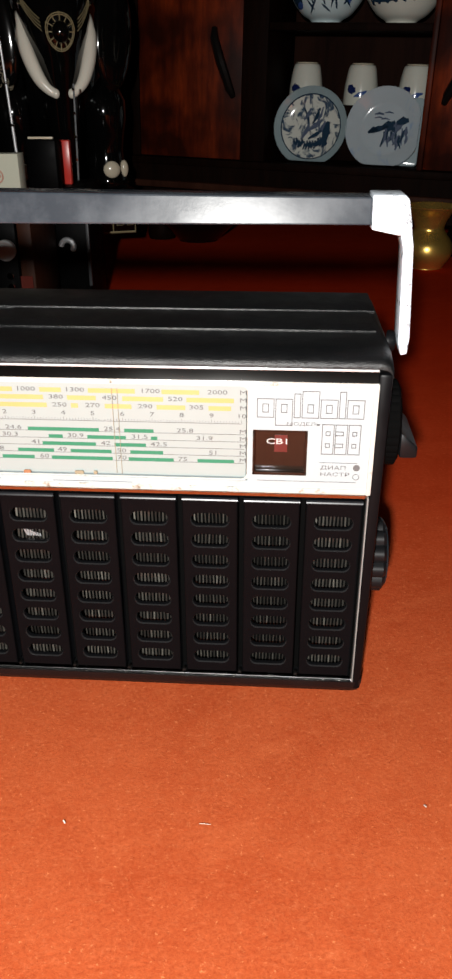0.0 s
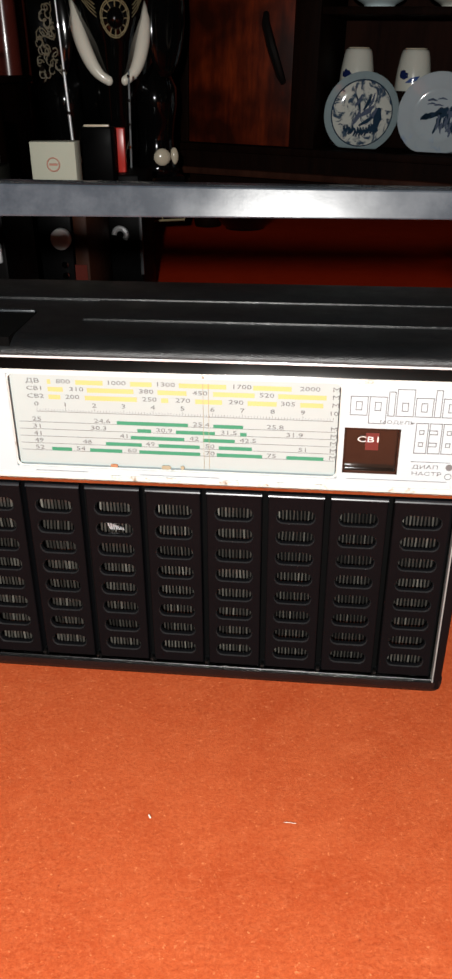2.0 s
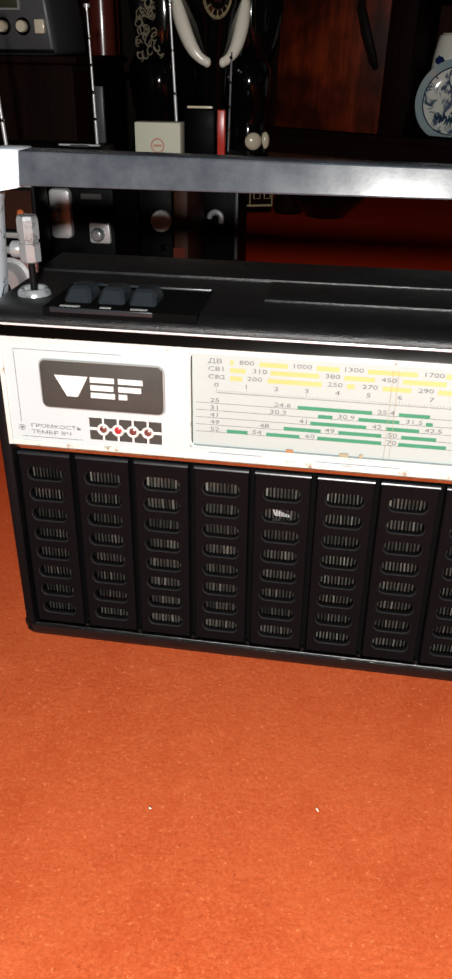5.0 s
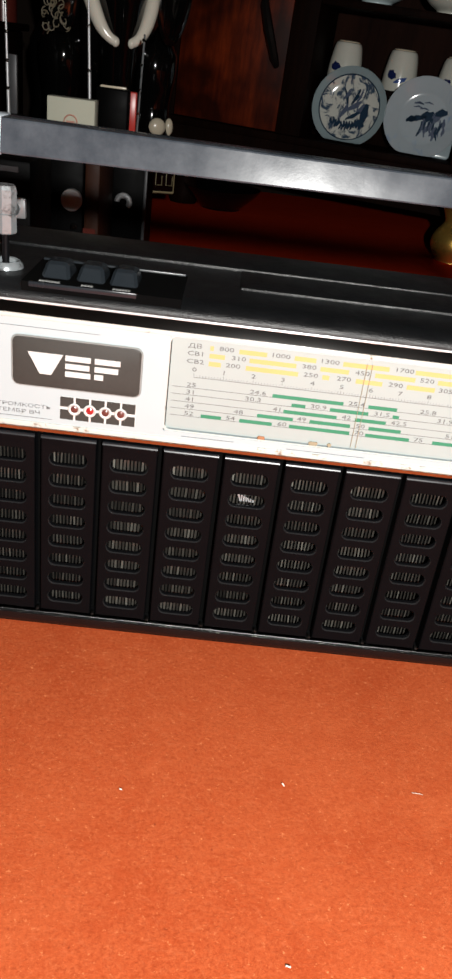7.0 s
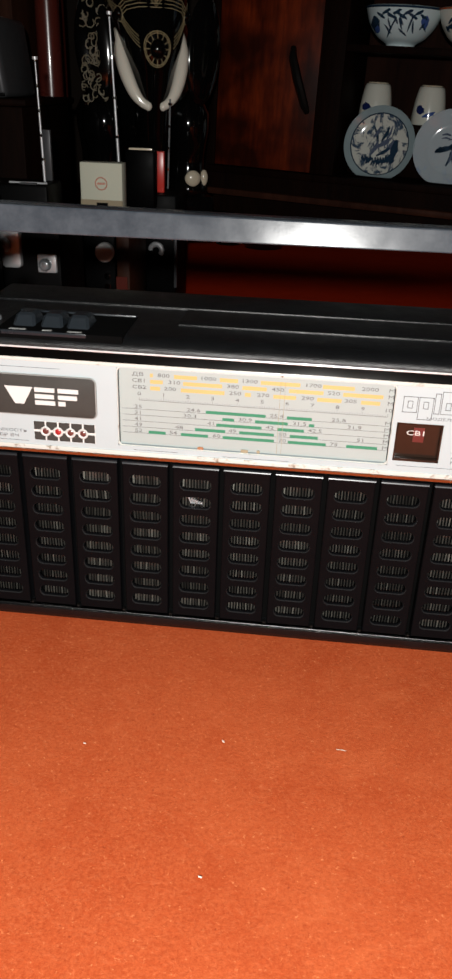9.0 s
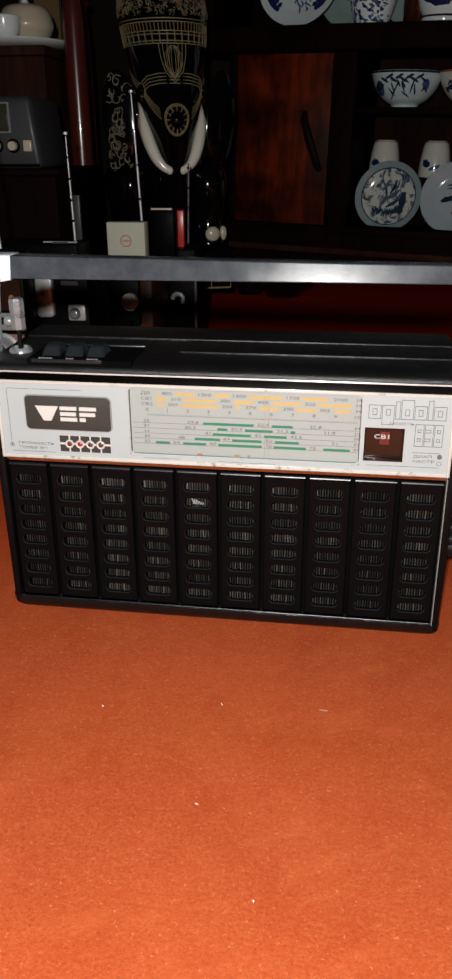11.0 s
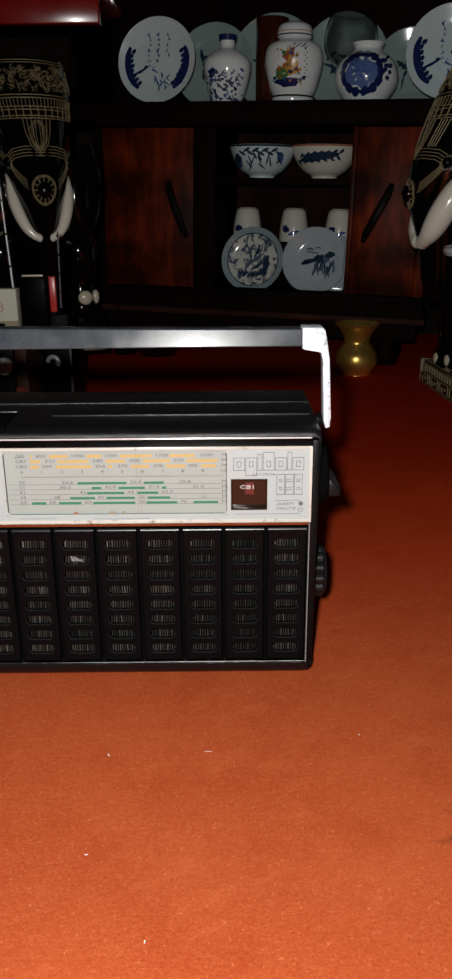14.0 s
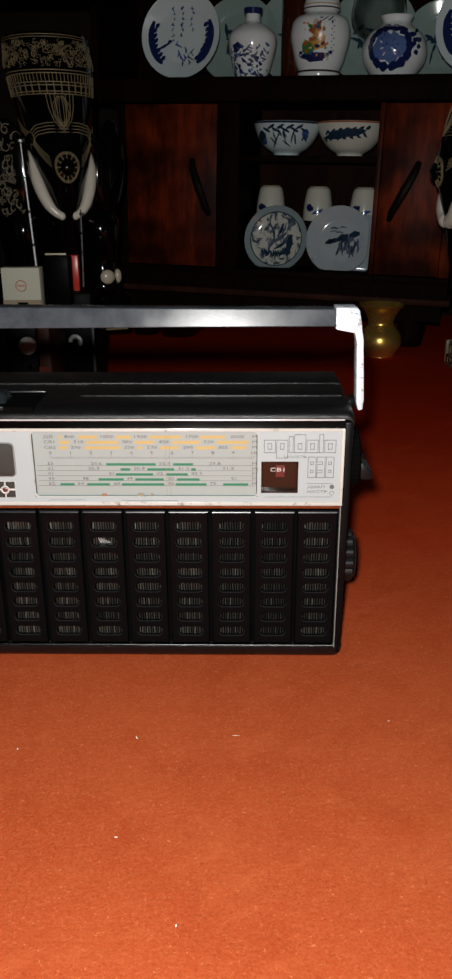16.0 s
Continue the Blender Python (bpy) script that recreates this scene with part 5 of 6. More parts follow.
leaning("dish_plate", 0.095, M["pale_ware"], "large pale blue plate with dark painted banks", -0.258, 0.055, 0.6122, 10, "plates on the shelf", decor=landscape_strokes)
leaning("dish_plate", 0.098, M["pale_ware"], "large pale blue plate with dark painted banks", 0.421, 0.055, 0.6122, 10, "plates on the shelf", decor=landscape_strokes)
def dim_branches(root, r):
    """Dark brushed foliage across the face."""
    rng = random.Random(int(r * 1e4) + 1)
    for k in range(12):
        x, z, a, l = rng.uniform(-0.35, 0.35) * r, rng.uniform(-0.35, 0.35) * r, rng.uniform(0, 3.1), rng.uniform(0.08, 0.2) * r
        brush(root, [(x - l * math.cos(a), z - l * math.sin(a)), (x, z), (x + l * math.cos(a), z + l * math.sin(a))], r * rng.uniform(0.02, 0.06), -0.0067 - 0.00005 * k, "teal_ink")


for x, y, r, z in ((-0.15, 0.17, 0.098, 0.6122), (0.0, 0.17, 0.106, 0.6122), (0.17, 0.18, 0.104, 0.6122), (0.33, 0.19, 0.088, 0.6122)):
    leaning("back_plate", r, M["shaded_ware"], "celadon plate at the shelf's back, darkened to imitate shade", x, y, z, 10, "plates at the back of the shelf", decor=dim_branches)

leaning("amber_plate", 0.052, M["amber"], "amber glazed dish hung on the cabinet back", 0.385, 0.2405, 0.695, 0, "plates at the back of the shelf")
VASE = [(0.036, 0.0), (0.038, 0.004), (0.050, 0.04), (0.058, 0.075), (0.055, 0.098), (0.036, 0.116), (0.019, 0.124), (0.018, 0.145), (0.021, 0.152)]
v = thing("vase", "white vase with blue landscape and dark neck band", "vase", cab(-0.088, 0.07, 0.6122) @ Matrix.Diagonal((0.95, 0.95, 0.96, 1)))
part("body", lathe(bmesh.new(), [(0, 0)] + smooth_profile(VASE, 5) + [(0.015, 0.152), (0.014, 0.12), (0, 0.12)], 40), M["white_ware"], v)
rng = random.Random(31)
for k in range(95):
    x, z = rng.uniform(-0.058, 0.058), 0.006 + 0.068 * rng.random() ** 1.25
    patch(v, "brush_mark", M[("cobalt", "blue_wash", "grey_wash")[k % 3]], x, z, rng.uniform(0.004, 0.017), rng.uniform(0.002, 0.008), smooth_profile(VASE, 5), 200 + k, rng.uniform(-70, 70))
patch(v, "crag", M["cobalt"], -0.026, 0.066, 0.026, 0.022, smooth_profile(VASE, 5), 290, 30)
part("neck_band", lathe(bmesh.new(), [(0.0185, 0.140), (0.0215, 0.141), (0.0225, 0.153), (0.0165, 0.154)], 32), M["cobalt"], v)

JAR = [(0.048, 0.0), (0.049, 0.010), (0.047, 0.016), (0.055, 0.032), (0.066, 0.072), (0.068, 0.098), (0.061, 0.121), (0.040, 0.132), (0.037, 0.137)]
j = thing("ginger_jar", "white lidded ginger jar with a painted ochre scene", "jar", cab(0.071, 0.065, 0.6122) @ Matrix.Diagonal((0.97, 0.97, 0.98, 1)))
part("body", lathe(bmesh.new(), [(0, 0)] + smooth_profile(JAR, 5) + [(0, 0.137)], 40), M["white_ware"], j)
part("lid", lathe(bmesh.new(), smooth_profile([(0.038, 0.1372), (0.041, 0.140), (0.041, 0.150), (0.036, 0.163), (0.02, 0.170), (0.0, 0.171)], 4), 36), M["white_ware"], j)


for nm, mt, cx, cz, w, h, s in (("blue_patch", "cobalt", -0.004, 0.040, 0.068, 0.020, 1), ("green_patch", "leaf_green", -0.016, 0.058, 0.036, 0.028, 2), ("ochre_patch", "ochre", 0.006, 0.072, 0.040, 0.036, 3),
                                ("rust_patch", "rust_red", 0.004, 0.092, 0.026, 0.032, 4), ("pale_patch", "cream_ware", 0.000, 0.108, 0.014, 0.012, 5)):
    patch(j, nm, M[mt], cx, cz, w, h, smooth_profile(JAR, 5), s)
rng = random.Random(77)
for k in range(46):
    mt = ("ochre", "rust_red", "leaf_green", "cobalt", "ochre", "rust_red", "cream_ware", "blue_wash")[k % 8]
    z = rng.uniform(0.036, 0.112)
    patch(j, "painted_fleck", M[mt], rng.gauss(0.0, 0.017), z, rng.uniform(0.004, 0.013), rng.uniform(0.003, 0.010), smooth_profile(JAR, 5), 500 + k, rng.uniform(0, 180))
for k in range(9):
    patch(j, "blue_ground", M["cobalt"], -0.036 + 0.009 * k, 0.034 + 0.0016 * abs(k - 4) ** 1.6, 0.012, 0.008, smooth_profile(JAR, 5), 560 + k, rng.uniform(-20, 20))
for k in range(12):
    patch(j, "dark_mark", M["badge"], 0.038 + 0.005 * (k % 2), 0.118 - 0.006 * k, 0.004, 0.0026, smooth_profile(JAR, 5), 580 + k, rng.uniform(-60, 60))
for k in range(5):
    patch(j, "dark_mark", M["badge"], 0.012 + 0.006 * k, 0.116 - 0.004 * (k % 2), 0.009, 0.0028, smooth_profile(JAR, 5), 600 + k, rng.uniform(-50, 50))
part("lid_line", lathe(bmesh.new(), [(0.0412, 0.1405), (0.0422, 0.1415), (0.0418, 0.1432)], 40), M["tan_leather"], j)
part("lid_line", lathe(bmesh.new(), [(0.0411, 0.1475), (0.0418, 0.1485), (0.0408, 0.1500)], 40), M["ochre"], j)
part("foot_line", lathe(bmesh.new(), [(0.0484, 0.0120), (0.0498, 0.0135), (0.0484, 0.0160)], 40), M["tan_leather"], j)

POT = [(0.046, 0.0), (0.048, 0.004), (0.066, 0.03), (0.071, 0.055), (0.060, 0.085), (0.036, 0.104), (0.031, 0.112), (0.036, 0.122)]
rv = thing("round_vase", "round white vase with a bold cobalt flower", "vase", cab(0.238, 0.07, 0.6122))
part("body", lathe(bmesh.new(), [(0, 0)] + smooth_profile(POT, 5) + [(0.03, 0.122), (0.027, 0.105), (0, 0.10)], 44), M["white_ware"], rv)
for k in range(14):
    a = 2 * math.pi * k / 14
    patch(rv, "petal", M["cobalt"], -0.006 + 0.045 * math.cos(a), 0.056 + 0.038 * math.sin(a), 0.026, 0.018, smooth_profile(POT, 5), 20 + k, math.degrees(a) + 90)
patch(rv, "flower_heart", M["mid_blue"], -0.006, 0.056, 0.084, 0.070, smooth_profile(POT, 5), 40)
for k in range(18):
    a, q = rng.uniform(0, 6.28), rng.uniform(0.006, 0.026)
    patch(rv, "stamen", M["blue_wash"] if k % 3 else M["pale_ware"], -0.006 + q * math.cos(a), 0.056 + q * math.sin(a), 0.009, 0.0035, smooth_profile(POT, 5), 620 + k, math.degrees(a))
for k in range(7):
    patch(rv, "leaf", M["cobalt"], 0.040 + 0.008 * (k % 4), 0.060 + 0.010 * (k // 2), 0.016, 0.010, smooth_profile(POT, 5), 640 + k, 35)
for k in range(5):
    patch(rv, "leaf", M["cobalt"], 0.038 + 0.006 * k, 0.045 + 0.012 * (k % 3), 0.012, 0.010, smooth_profile(POT, 5), 50 + k)
gob = thing("glass_goblet", "clear glass goblet on a stem behind the vases", "goblet", cab(0.188, 0.150, 0.6122))
part("foot", lathe(bmesh.new(), [(0, 0), (0.036, 0), (0.036, 0.002), (0.010, 0.006), (0.0055, 0.014), (0.005, 0.074), (0, 0.074)], 36), M["glass_tint"], gob)
part("cup", lathe(bmesh.new(), smooth_profile([(0.0, 0.0745), (0.024, 0.080), (0.054, 0.108), (0.063, 0.140), (0.057, 0.176), (0.047, 0.196)], 5) + smooth_profile([(0.0452, 0.196), (0.055, 0.175), (0.0608, 0.140), (0.052, 0.110), (0.023, 0.083), (0.0, 0.078)], 5), 40), M["glass_tint"], gob)
solid("amber_tumbler", lathe(bmesh.new(), [(0, 0), (0.034, 0), (0.036, 0.004), (0.039, 0.188), (0.037, 0.190), (0.034, 0.012), (0, 0.012)], 32), M["amber_glass"], "tall dark amber glass behind the jar", "glass", cab(0.004, 0.135, 0.6122))

# ---- brass pot on the carpet ----
BR = smooth_profile([(0.0, 0.0), (0.032, 0.0), (0.036, 0.004), (0.050, 0.026), (0.049, 0.050), (0.036, 0.070), (0.031, 0.078), (0.032, 0.088), (0.040, 0.106), (0.053, 0.121), (0.055, 0.125)], 5)
solid("brass_pot", lathe(bmesh.new(), BR + [(0.052, 0.125), (0.028, 0.090), (0, 0.086)], 40), M["brass"], "small polished brass pot with flaring rim on carpet", "pot", pose(0.437, 1.36, 0))


# ---- black glazed elephants ----
PROFILE = ((0.694, 0.062, 0.060, 0.0), (0.687, 0.100, 0.095, -0.005), (0.63, 0.106, 0.105, -0.030), (0.58, 0.097, 0.104, -0.055), (0.53, 0.088, 0.100, -0.080), (0.48, 0.078, 0.092, -0.105),
           (0.43, 0.064, 0.082, -0.125), (0.39, 0.050, 0.068, -0.128), (0.34, 0.041, 0.052, -0.130), (0.28, 0.035, 0.043, -0.130), (0.235, 0.030, 0.036, -0.130), (0.215, 0.020, 0.026, -0.133))


def head_at(z):
    for hi, lo in zip(PROFILE, PROFILE[1:]):
        if lo[0] <= z <= hi[0]:
            s = (z - lo[0]) / (hi[0] - lo[0])
            return tuple(a + (b - a) * s for a, b in zip(lo[1:], hi[1:]))
    return PROFILE[0][1:]


def on_head(a, z, lift=0.0012):
    """A point on the brow, trunk or cap: a degrees round from straight ahead."""
    rx, ry, cy = head_at(z)
    g = radians(a)
    return Vector(((rx + lift) * math.sin(g), cy - (ry + lift) * math.cos(g), z))


def elephant_mesh(z0, z1, half, tusk=1.0, keyed=True):
    """z0, z1: the plinth's foot and top; half: half its width."""
    bm = bmesh.new()
    tmp = bmesh.new()
    rings = []
    n = 36
    for z, rx, ry, cy in PROFILE:
        rings.append([tmp.verts.new((rx * math.sin(2 * math.pi * k / n), cy - ry * math.cos(2 * math.pi * k / n), z)) for k in range(n)])
    for a, b in zip(rings, rings[1:]):
        for k in range(n):
            tmp.faces.new((a[k], a[(k + 1) % n], b[(k + 1) % n], b[k]))
    tmp.faces.new(rings[0])
    tmp.faces.new(rings[-1][::-1])
    bmesh.ops.recalc_face_normals(tmp, faces=tmp.faces)
    join(bm, tmp, None, 0)
    # body, legs, ears
    tmp = bmesh.new()
    bmesh.ops.create_uvsphere(tmp, u_segments=36, v_segments=20, radius=1)
    bmesh.ops.scale(tmp, vec=(0.118, 0.150, 0.165), verts=tmp.verts)
    join(bm, tmp, Matrix.Translation((0, 0.0, 0.40)), 0)
    toe = 0.013 if keyed else 0.034
    for sx in (-1, 1):
        for y in (-0.055, 0.075):
            lathe(bm, smooth_profile([(0.0, z1), (0.048, z1), (0.045, z1 + 0.03), (0.040, z1 + 0.07), (0.050, 0.32), (0.0, 0.38)], 3), 18, pose(sx * 0.098, y, 0), 0)
            for g in (5, 48) if y < 0 else ():
                tmp = bmesh.new()
                bmesh.ops.create_uvsphere(tmp, u_segments=12, v_segments=8, radius=1)
                bmesh.ops.scale(tmp, vec=(0.012, 0.006, 0.013) if keyed else (0.019, 0.008, 0.016) if g == 5 else (0.010, 0.007, 0.016), verts=tmp.verts)
                join(bm, tmp, Matrix.Translation((sx * 0.098 + 0.046 * math.sin(radians(g)), y - 0.046 * math.cos(radians(g)), z1 + toe)), 4)
        tmp = bmesh.new()
        bmesh.ops.create_uvsphere(tmp, u_segments=20, v_segments=12, radius=1)
        bmesh.ops.scale(tmp, vec=(0.045, 0.012, 0.095), verts=tmp.verts)
        join(bm, tmp, Matrix.Translation((sx * 0.118, -0.115, 0.43)) @ Euler((0, sx * 0.1, sx * 0.35)).to_matrix().to_4x4(), 0)
        # tusks
        path = [(sx * 0.066, -0.100, 0.458), (sx * 0.068, -0.128, 0.428), (sx * 0.060, -0.150, 0.392), (sx * 0.046, -0.165, 0.360), (sx * 0.031, -0.173, 0.342), (sx * 0.016, -0.176, 0.334)]
        tube(bm, smooth_path(path, 4), lambda s: tusk * (0.0118 + 0.0035 * math.sin(math.pi * min(1, s * 1.25)) - 0.004 * s * s), 14, 1)
        tmp = bmesh.new()
        bmesh.ops.create_uvsphere(tmp, u_segments=14, v_segments=8, radius=0.0085 * tusk)
        join(bm, tmp, Matrix.Translation(path[-1]), 1)
    # gilt harness
    def line(pts, r=0.0010):
        tube(bm, pts, r, 5, 2, caps=False)
    for z in (0.612, 0.606, 0.589, 0.583, 0.571, 0.566):
        line([on_head(a, z) for a in range(-100, 101, 8)])
    for a in range(-96, 97, 10):
        line([on_head(a, 0.567), on_head(a, 0.588)], 0.0014)
        line([on_head(a, 0.589), on_head(a, 0.606)], 0.0009)
        line([on_head(a + 5, 0.589), on_head(a + 5, 0.606)], 0.0009)
    for z in (0.681, 0.676):
        line([on_head(a, z) for a in range(-100, 101, 8)], 0.0007)
    rng = random.Random(11)
    for k in range(320):
        a0, zc, r0 = rng.uniform(-95, 95), rng.uniform(0.622, 0.670), rng.uniform(0.003, 0.007)
        g0 = rng.uniform(0, 360)
        line([on_head(a0 + 60 * r0 / 0.1 * math.cos(radians(g0 + q)) * (1 - q / 500), max(0.616, min(0.674, zc + r0 * math.sin(radians(g0 + q)) * (1 - q / 500)))) for q in range(0, 271, 45)], 0.0006)
    # pendant, brow straps with side bosses, and the medallion
    for w in (1.0, 0.72, 0.4):
        line([on_head(0 + 19 * w * s, z) for s, z in ((-1, 0.565), (-0.95, 0.54), (-0.7, 0.515), (0, 0.495 + 0.020 * (1 - w)), (0.7, 0.515), (0.95, 0.54), (1, 0.565))])
    for q in range(4):
        for s in (-1, 1):
            line([on_head(s * a, z + 0.0055 * q) for a, z in ((115, 0.522), (95, 0.506), (75, 0.488), (64, 0.480))], 0.0009)
            line([on_head(s * a, z + 0.0060 * q) for a, z in ((58, 0.480), (45, 0.490), (25, 0.494), (0, 0.494))], 0.0009)
            if keyed:
                line([on_head(s * (a + 4 * q), z) for a, z in ((30, 0.564), (28, 0.54), (25, 0.515))], 0.0009)
            else:
                line([on_head(s * (3 + 3.2 * q) * w, z) for w, z in ((0.3, 0.562), (1.0, 0.545), (1.0, 0.525), (0.2, 0.500 + 0.002 * q))], 0.0008)
            line([on_head(s * a, z + 0.0060 * q) for a, z in ((60, 0.472), (52, 0.455), (42, 0.440), (32, 0.430))], 0.0009)
    for s in (-1, 1):
        tmp = bmesh.new()
        bmesh.ops.create_uvsphere(tmp, u_segments=14, v_segments=8, radius=0.011)
        join(bm, tmp, Matrix.Translation(on_head(s * 62, 0.484)), 0)
        line([on_head(s * (62 + 8.5 * math.cos(g * math.pi / 8)), 0.484 + 0.0125 * math.sin(g * math.pi / 8), 0.002) for g in range(17)], 0.0010)
    R1, R2 = 0.016, 0.029
    wide = 1 / 0.066
    for r in (R1, R2, R2 - 0.003):
        line([on_head(math.degrees(r * wide) * math.cos(g * math.pi / 12), 0.428 + r * math.sin(g * math.pi / 12)) for g in range(25)], 0.0010)
    for g in range(12):
        c, s = math.cos(g * math.pi / 6), math.sin(g * math.pi / 6)
        line([on_head(math.degrees(R1 * wide) * c, 0.428 + R1 * s), on_head(math.degrees(R2 * wide) * c, 0.428 + R2 * s)], 0.0010)
    tmp = bmesh.new()
    bmesh.ops.create_uvsphere(tmp, u_segments=18, v_segments=10, radius=0.017)
    bmesh.ops.scale(tmp, vec=(1, 0.6, 1), verts=tmp.verts)
    join(bm, tmp, Matrix.Translation(on_head(0, 0.428, 0)), 0)
    # rubbed scrollwork on the ears
    for sx in (-1, 1) if keyed else (-1,):
        for k in range(30 if keyed else 70):
            xe, ze = sx * rng.uniform(0.096, 0.146), rng.uniform(0.34, 0.51)
            r0, g0 = rng.uniform(0.006, 0.014), rng.uniform(0, 360)
            tube(bm, [(xe + r0 * math.cos(radians(g0 + q)) * (1 - q / 420), -0.129 + abs(xe - sx * 0.118) * 0.25, ze + r0 * math.sin(radians(g0 + q)) * (1 - q / 420)) for q in range(0, 271, 45)], 0.0012, 5, 3, caps=False)
    # plinth with a key pattern in relief on its front
    box(bm, -half, half, -0.110, 0.135, z0, z1, 0.003)
    if z0 > 0:
        box(bm, -half + 0.09, half - 0.09, -0.05, 0.11, 0.0, z0, 0.002)
    f, h, n = -0.1112, z1 - z0, int(half * 2 / 0.070)
    if not keyed:
        for q in (0.05, 0.62):
            line([(half - 0.11, f, z0 + h * q), (half - 0.004, f, z0 + h * q)], 0.0022)
        for x in (half - 0.004, half - 0.055, half - 0.085):
            line([(x, f, z0 + h * 0.05), (x, f, z0 + h * 0.62)], 0.0013)
        for x in (half - 0.046, half - 0.022):
            line([(x, f, z0 + h * 0.50), (x, f, z0 + h * 0.2), (x + 0.014, f, z0 + h * 0.2), (x + 0.014, f, z0 + h * 0.4)], 0.0010)
    if keyed:
        for q in (0.06, 0.56, 0.94):
            line([(-half + 0.003, f, z0 + h * q), (half - 0.003, f, z0 + h * q)], 0.0008)
        for k in range(n):
            x = -half + 0.006 + 0.070 * k
            line([(x, f, z0 + h * 0.12), (x, f, z0 + h * 0.50), (x + 0.056, f, z0 + h * 0.50), (x + 0.056, f, z0 + h * 0.14), (x + 0.018, f, z0 + h * 0.14), (x + 0.018, f, z0 + h * 0.36), (x + 0.038, f, z0 + h * 0.36), (x + 0.038, f, z0 + h * 0.26)], 0.0010)
            for d in (0.0, 0.0175, 0.035, 0.0525):
                line([(x + d, f, z0 + h * 0.62), (x + d + 0.013, f, z0 + h * 0.62), (x + d + 0.013, f, z0 + h * 0.88), (x + d, f, z0 + h * 0.88), (x + d, f, z0 + h * 0.62)], 0.0009)
        for q in (0.0, 0.035):
            line([(-half + 0.004, f + 0.004 + q, z1 + 0.0008), (half - 0.004, f + 0.004 + q, z1 + 0.0008)], 0.0009)
        for k in range(n + 1):
            line([(-half + 0.006 + 0.070 * k, f + 0.004, z1 + 0.0008), (-half + 0.006 + 0.070 * k + 0.03, f + 0.039, z1 + 0.0008)], 0.0009)
        # a chipped pale corner
        box(bm, -half - 0.0008, -half + 0.016, -0.1116, -0.092, z0 + h * 0.45, z1 + 0.0006, 0.002)
        for fc in bm.faces[-26:]:
            fc.material_index = 4
    return bm


def smooth_path(points, n=4):
    out = []
    p = [Vector(points[0])] + [Vector(q) for q in points] + [Vector(points[-1])]
    for i in range(1, len(p) - 2):
        for k in range(n):
            s = k / n
            a, b, c, d = p[i - 1], p[i], p[i + 1], p[i + 2]
            out.append(0.5 * (2 * b + (c - a) * s + (2 * a - 5 * b + 4 * c - d) * s * s + (3 * b - a - 3 * c + d) * s ** 3))
    out.append(p[-1])
    return out


GLAZES = [M["black_glaze"], M["ivory"], M["gilt"], M["dim_gilt"], M["cream_ware"]]
solid("elephant_statue", elephant_mesh(0.078, 0.165, 0.150, 1.0, False), GLAZES, "black glazed elephant statue with gilt harness and white tusks", "statue", pose(-0.324, 1.331, 0, 0, 0, 20) @ Matrix.Diagonal((0.875, 1, 1, 1)), "pair of elephant statues")
second = elephant_mesh(0.0, 0.058, 0.172, 1.75)
for v in second.verts:
    v.co.y -= 0.048 * max(0.0, v.co.z - 0.10)
solid("elephant_statue", second, GLAZES, "black glazed elephant statue turned sideways beside the stand", "statue", pose(0.691, 1.10, 0, 0, 0, -86) @ Matrix.Diagonal((0.97, 0.97, 0.97, 1)), "pair of elephant statues")

# ---- blue and white stand with a marble top, and the pot on it ----
S = pose(0.529, 0.536, 0)
stand = thing("porcelain_stand", "blue and white porcelain pedestal with grey marble top", "stand", S)
ST = [(0.060, 0.0), (0.065, 0.006), (0.069, 0.03), (0.064, 0.062), (0.053, 0.088), (0.049, 0.104), (0.053, 0.122), (0.070, 0.150), (0.083, 0.182), (0.088, 0.212), (0.080, 0.243), (0.058, 0.264), (0.046, 0.278), (0.044, 0.300), (0.050, 0.316), (0.066, 0.325)]
part("pedestal", lathe(bmesh.new(), [(0, 0)] + smooth_profile(ST, 5) + [(0, 0.325)], 48), M["white_ware"], stand)
for z, r in ((0.091, 0.0520), (0.116, 0.0510), (0.255, 0.0690), (0.038, 0.0690)):
    part("blue_ring", lathe(bmesh.new(), [(r, z - 0.002), (r + 0.0014, z), (r, z + 0.002)], 40), M["cobalt"], stand)
part("base_band", lathe(bmesh.new(), [(0.0646, 0.004), (0.0676, 0.010), (0.0700, 0.020), (0.0705, 0.026), (0.0688, 0.027)], 44), M["cobalt"], stand)
ring = smooth_profile(ST, 5)
rng = random.Random(17)
for cx, cz in ((-0.130, 0.205), (-0.085, 0.150), (-0.150, 0.150), (-0.040, 0.215), (0.02, 0.160), (-0.10, 0.235), (-0.165, 0.185), (-0.06, 0.180), (-0.120, 0.175)):
    for k in range(7):
        a = rng.uniform(0, 360)
        patch(stand, "brush_leaf", M["cobalt"] if k % 3 else M["blue_wash"], cx + 0.016 * math.cos(radians(a)), cz + 0.014 * math.sin(radians(a)), rng.uniform(0.016, 0.032), rng.uniform(0.007, 0.014), ring, 300 + k + int(cz * 1000), a)
    patch(stand, "tendril", M["cobalt"], cx + 0.020, cz + 0.012, 0.040, 0.0035, ring, 330 + int(cz * 1000), -35)
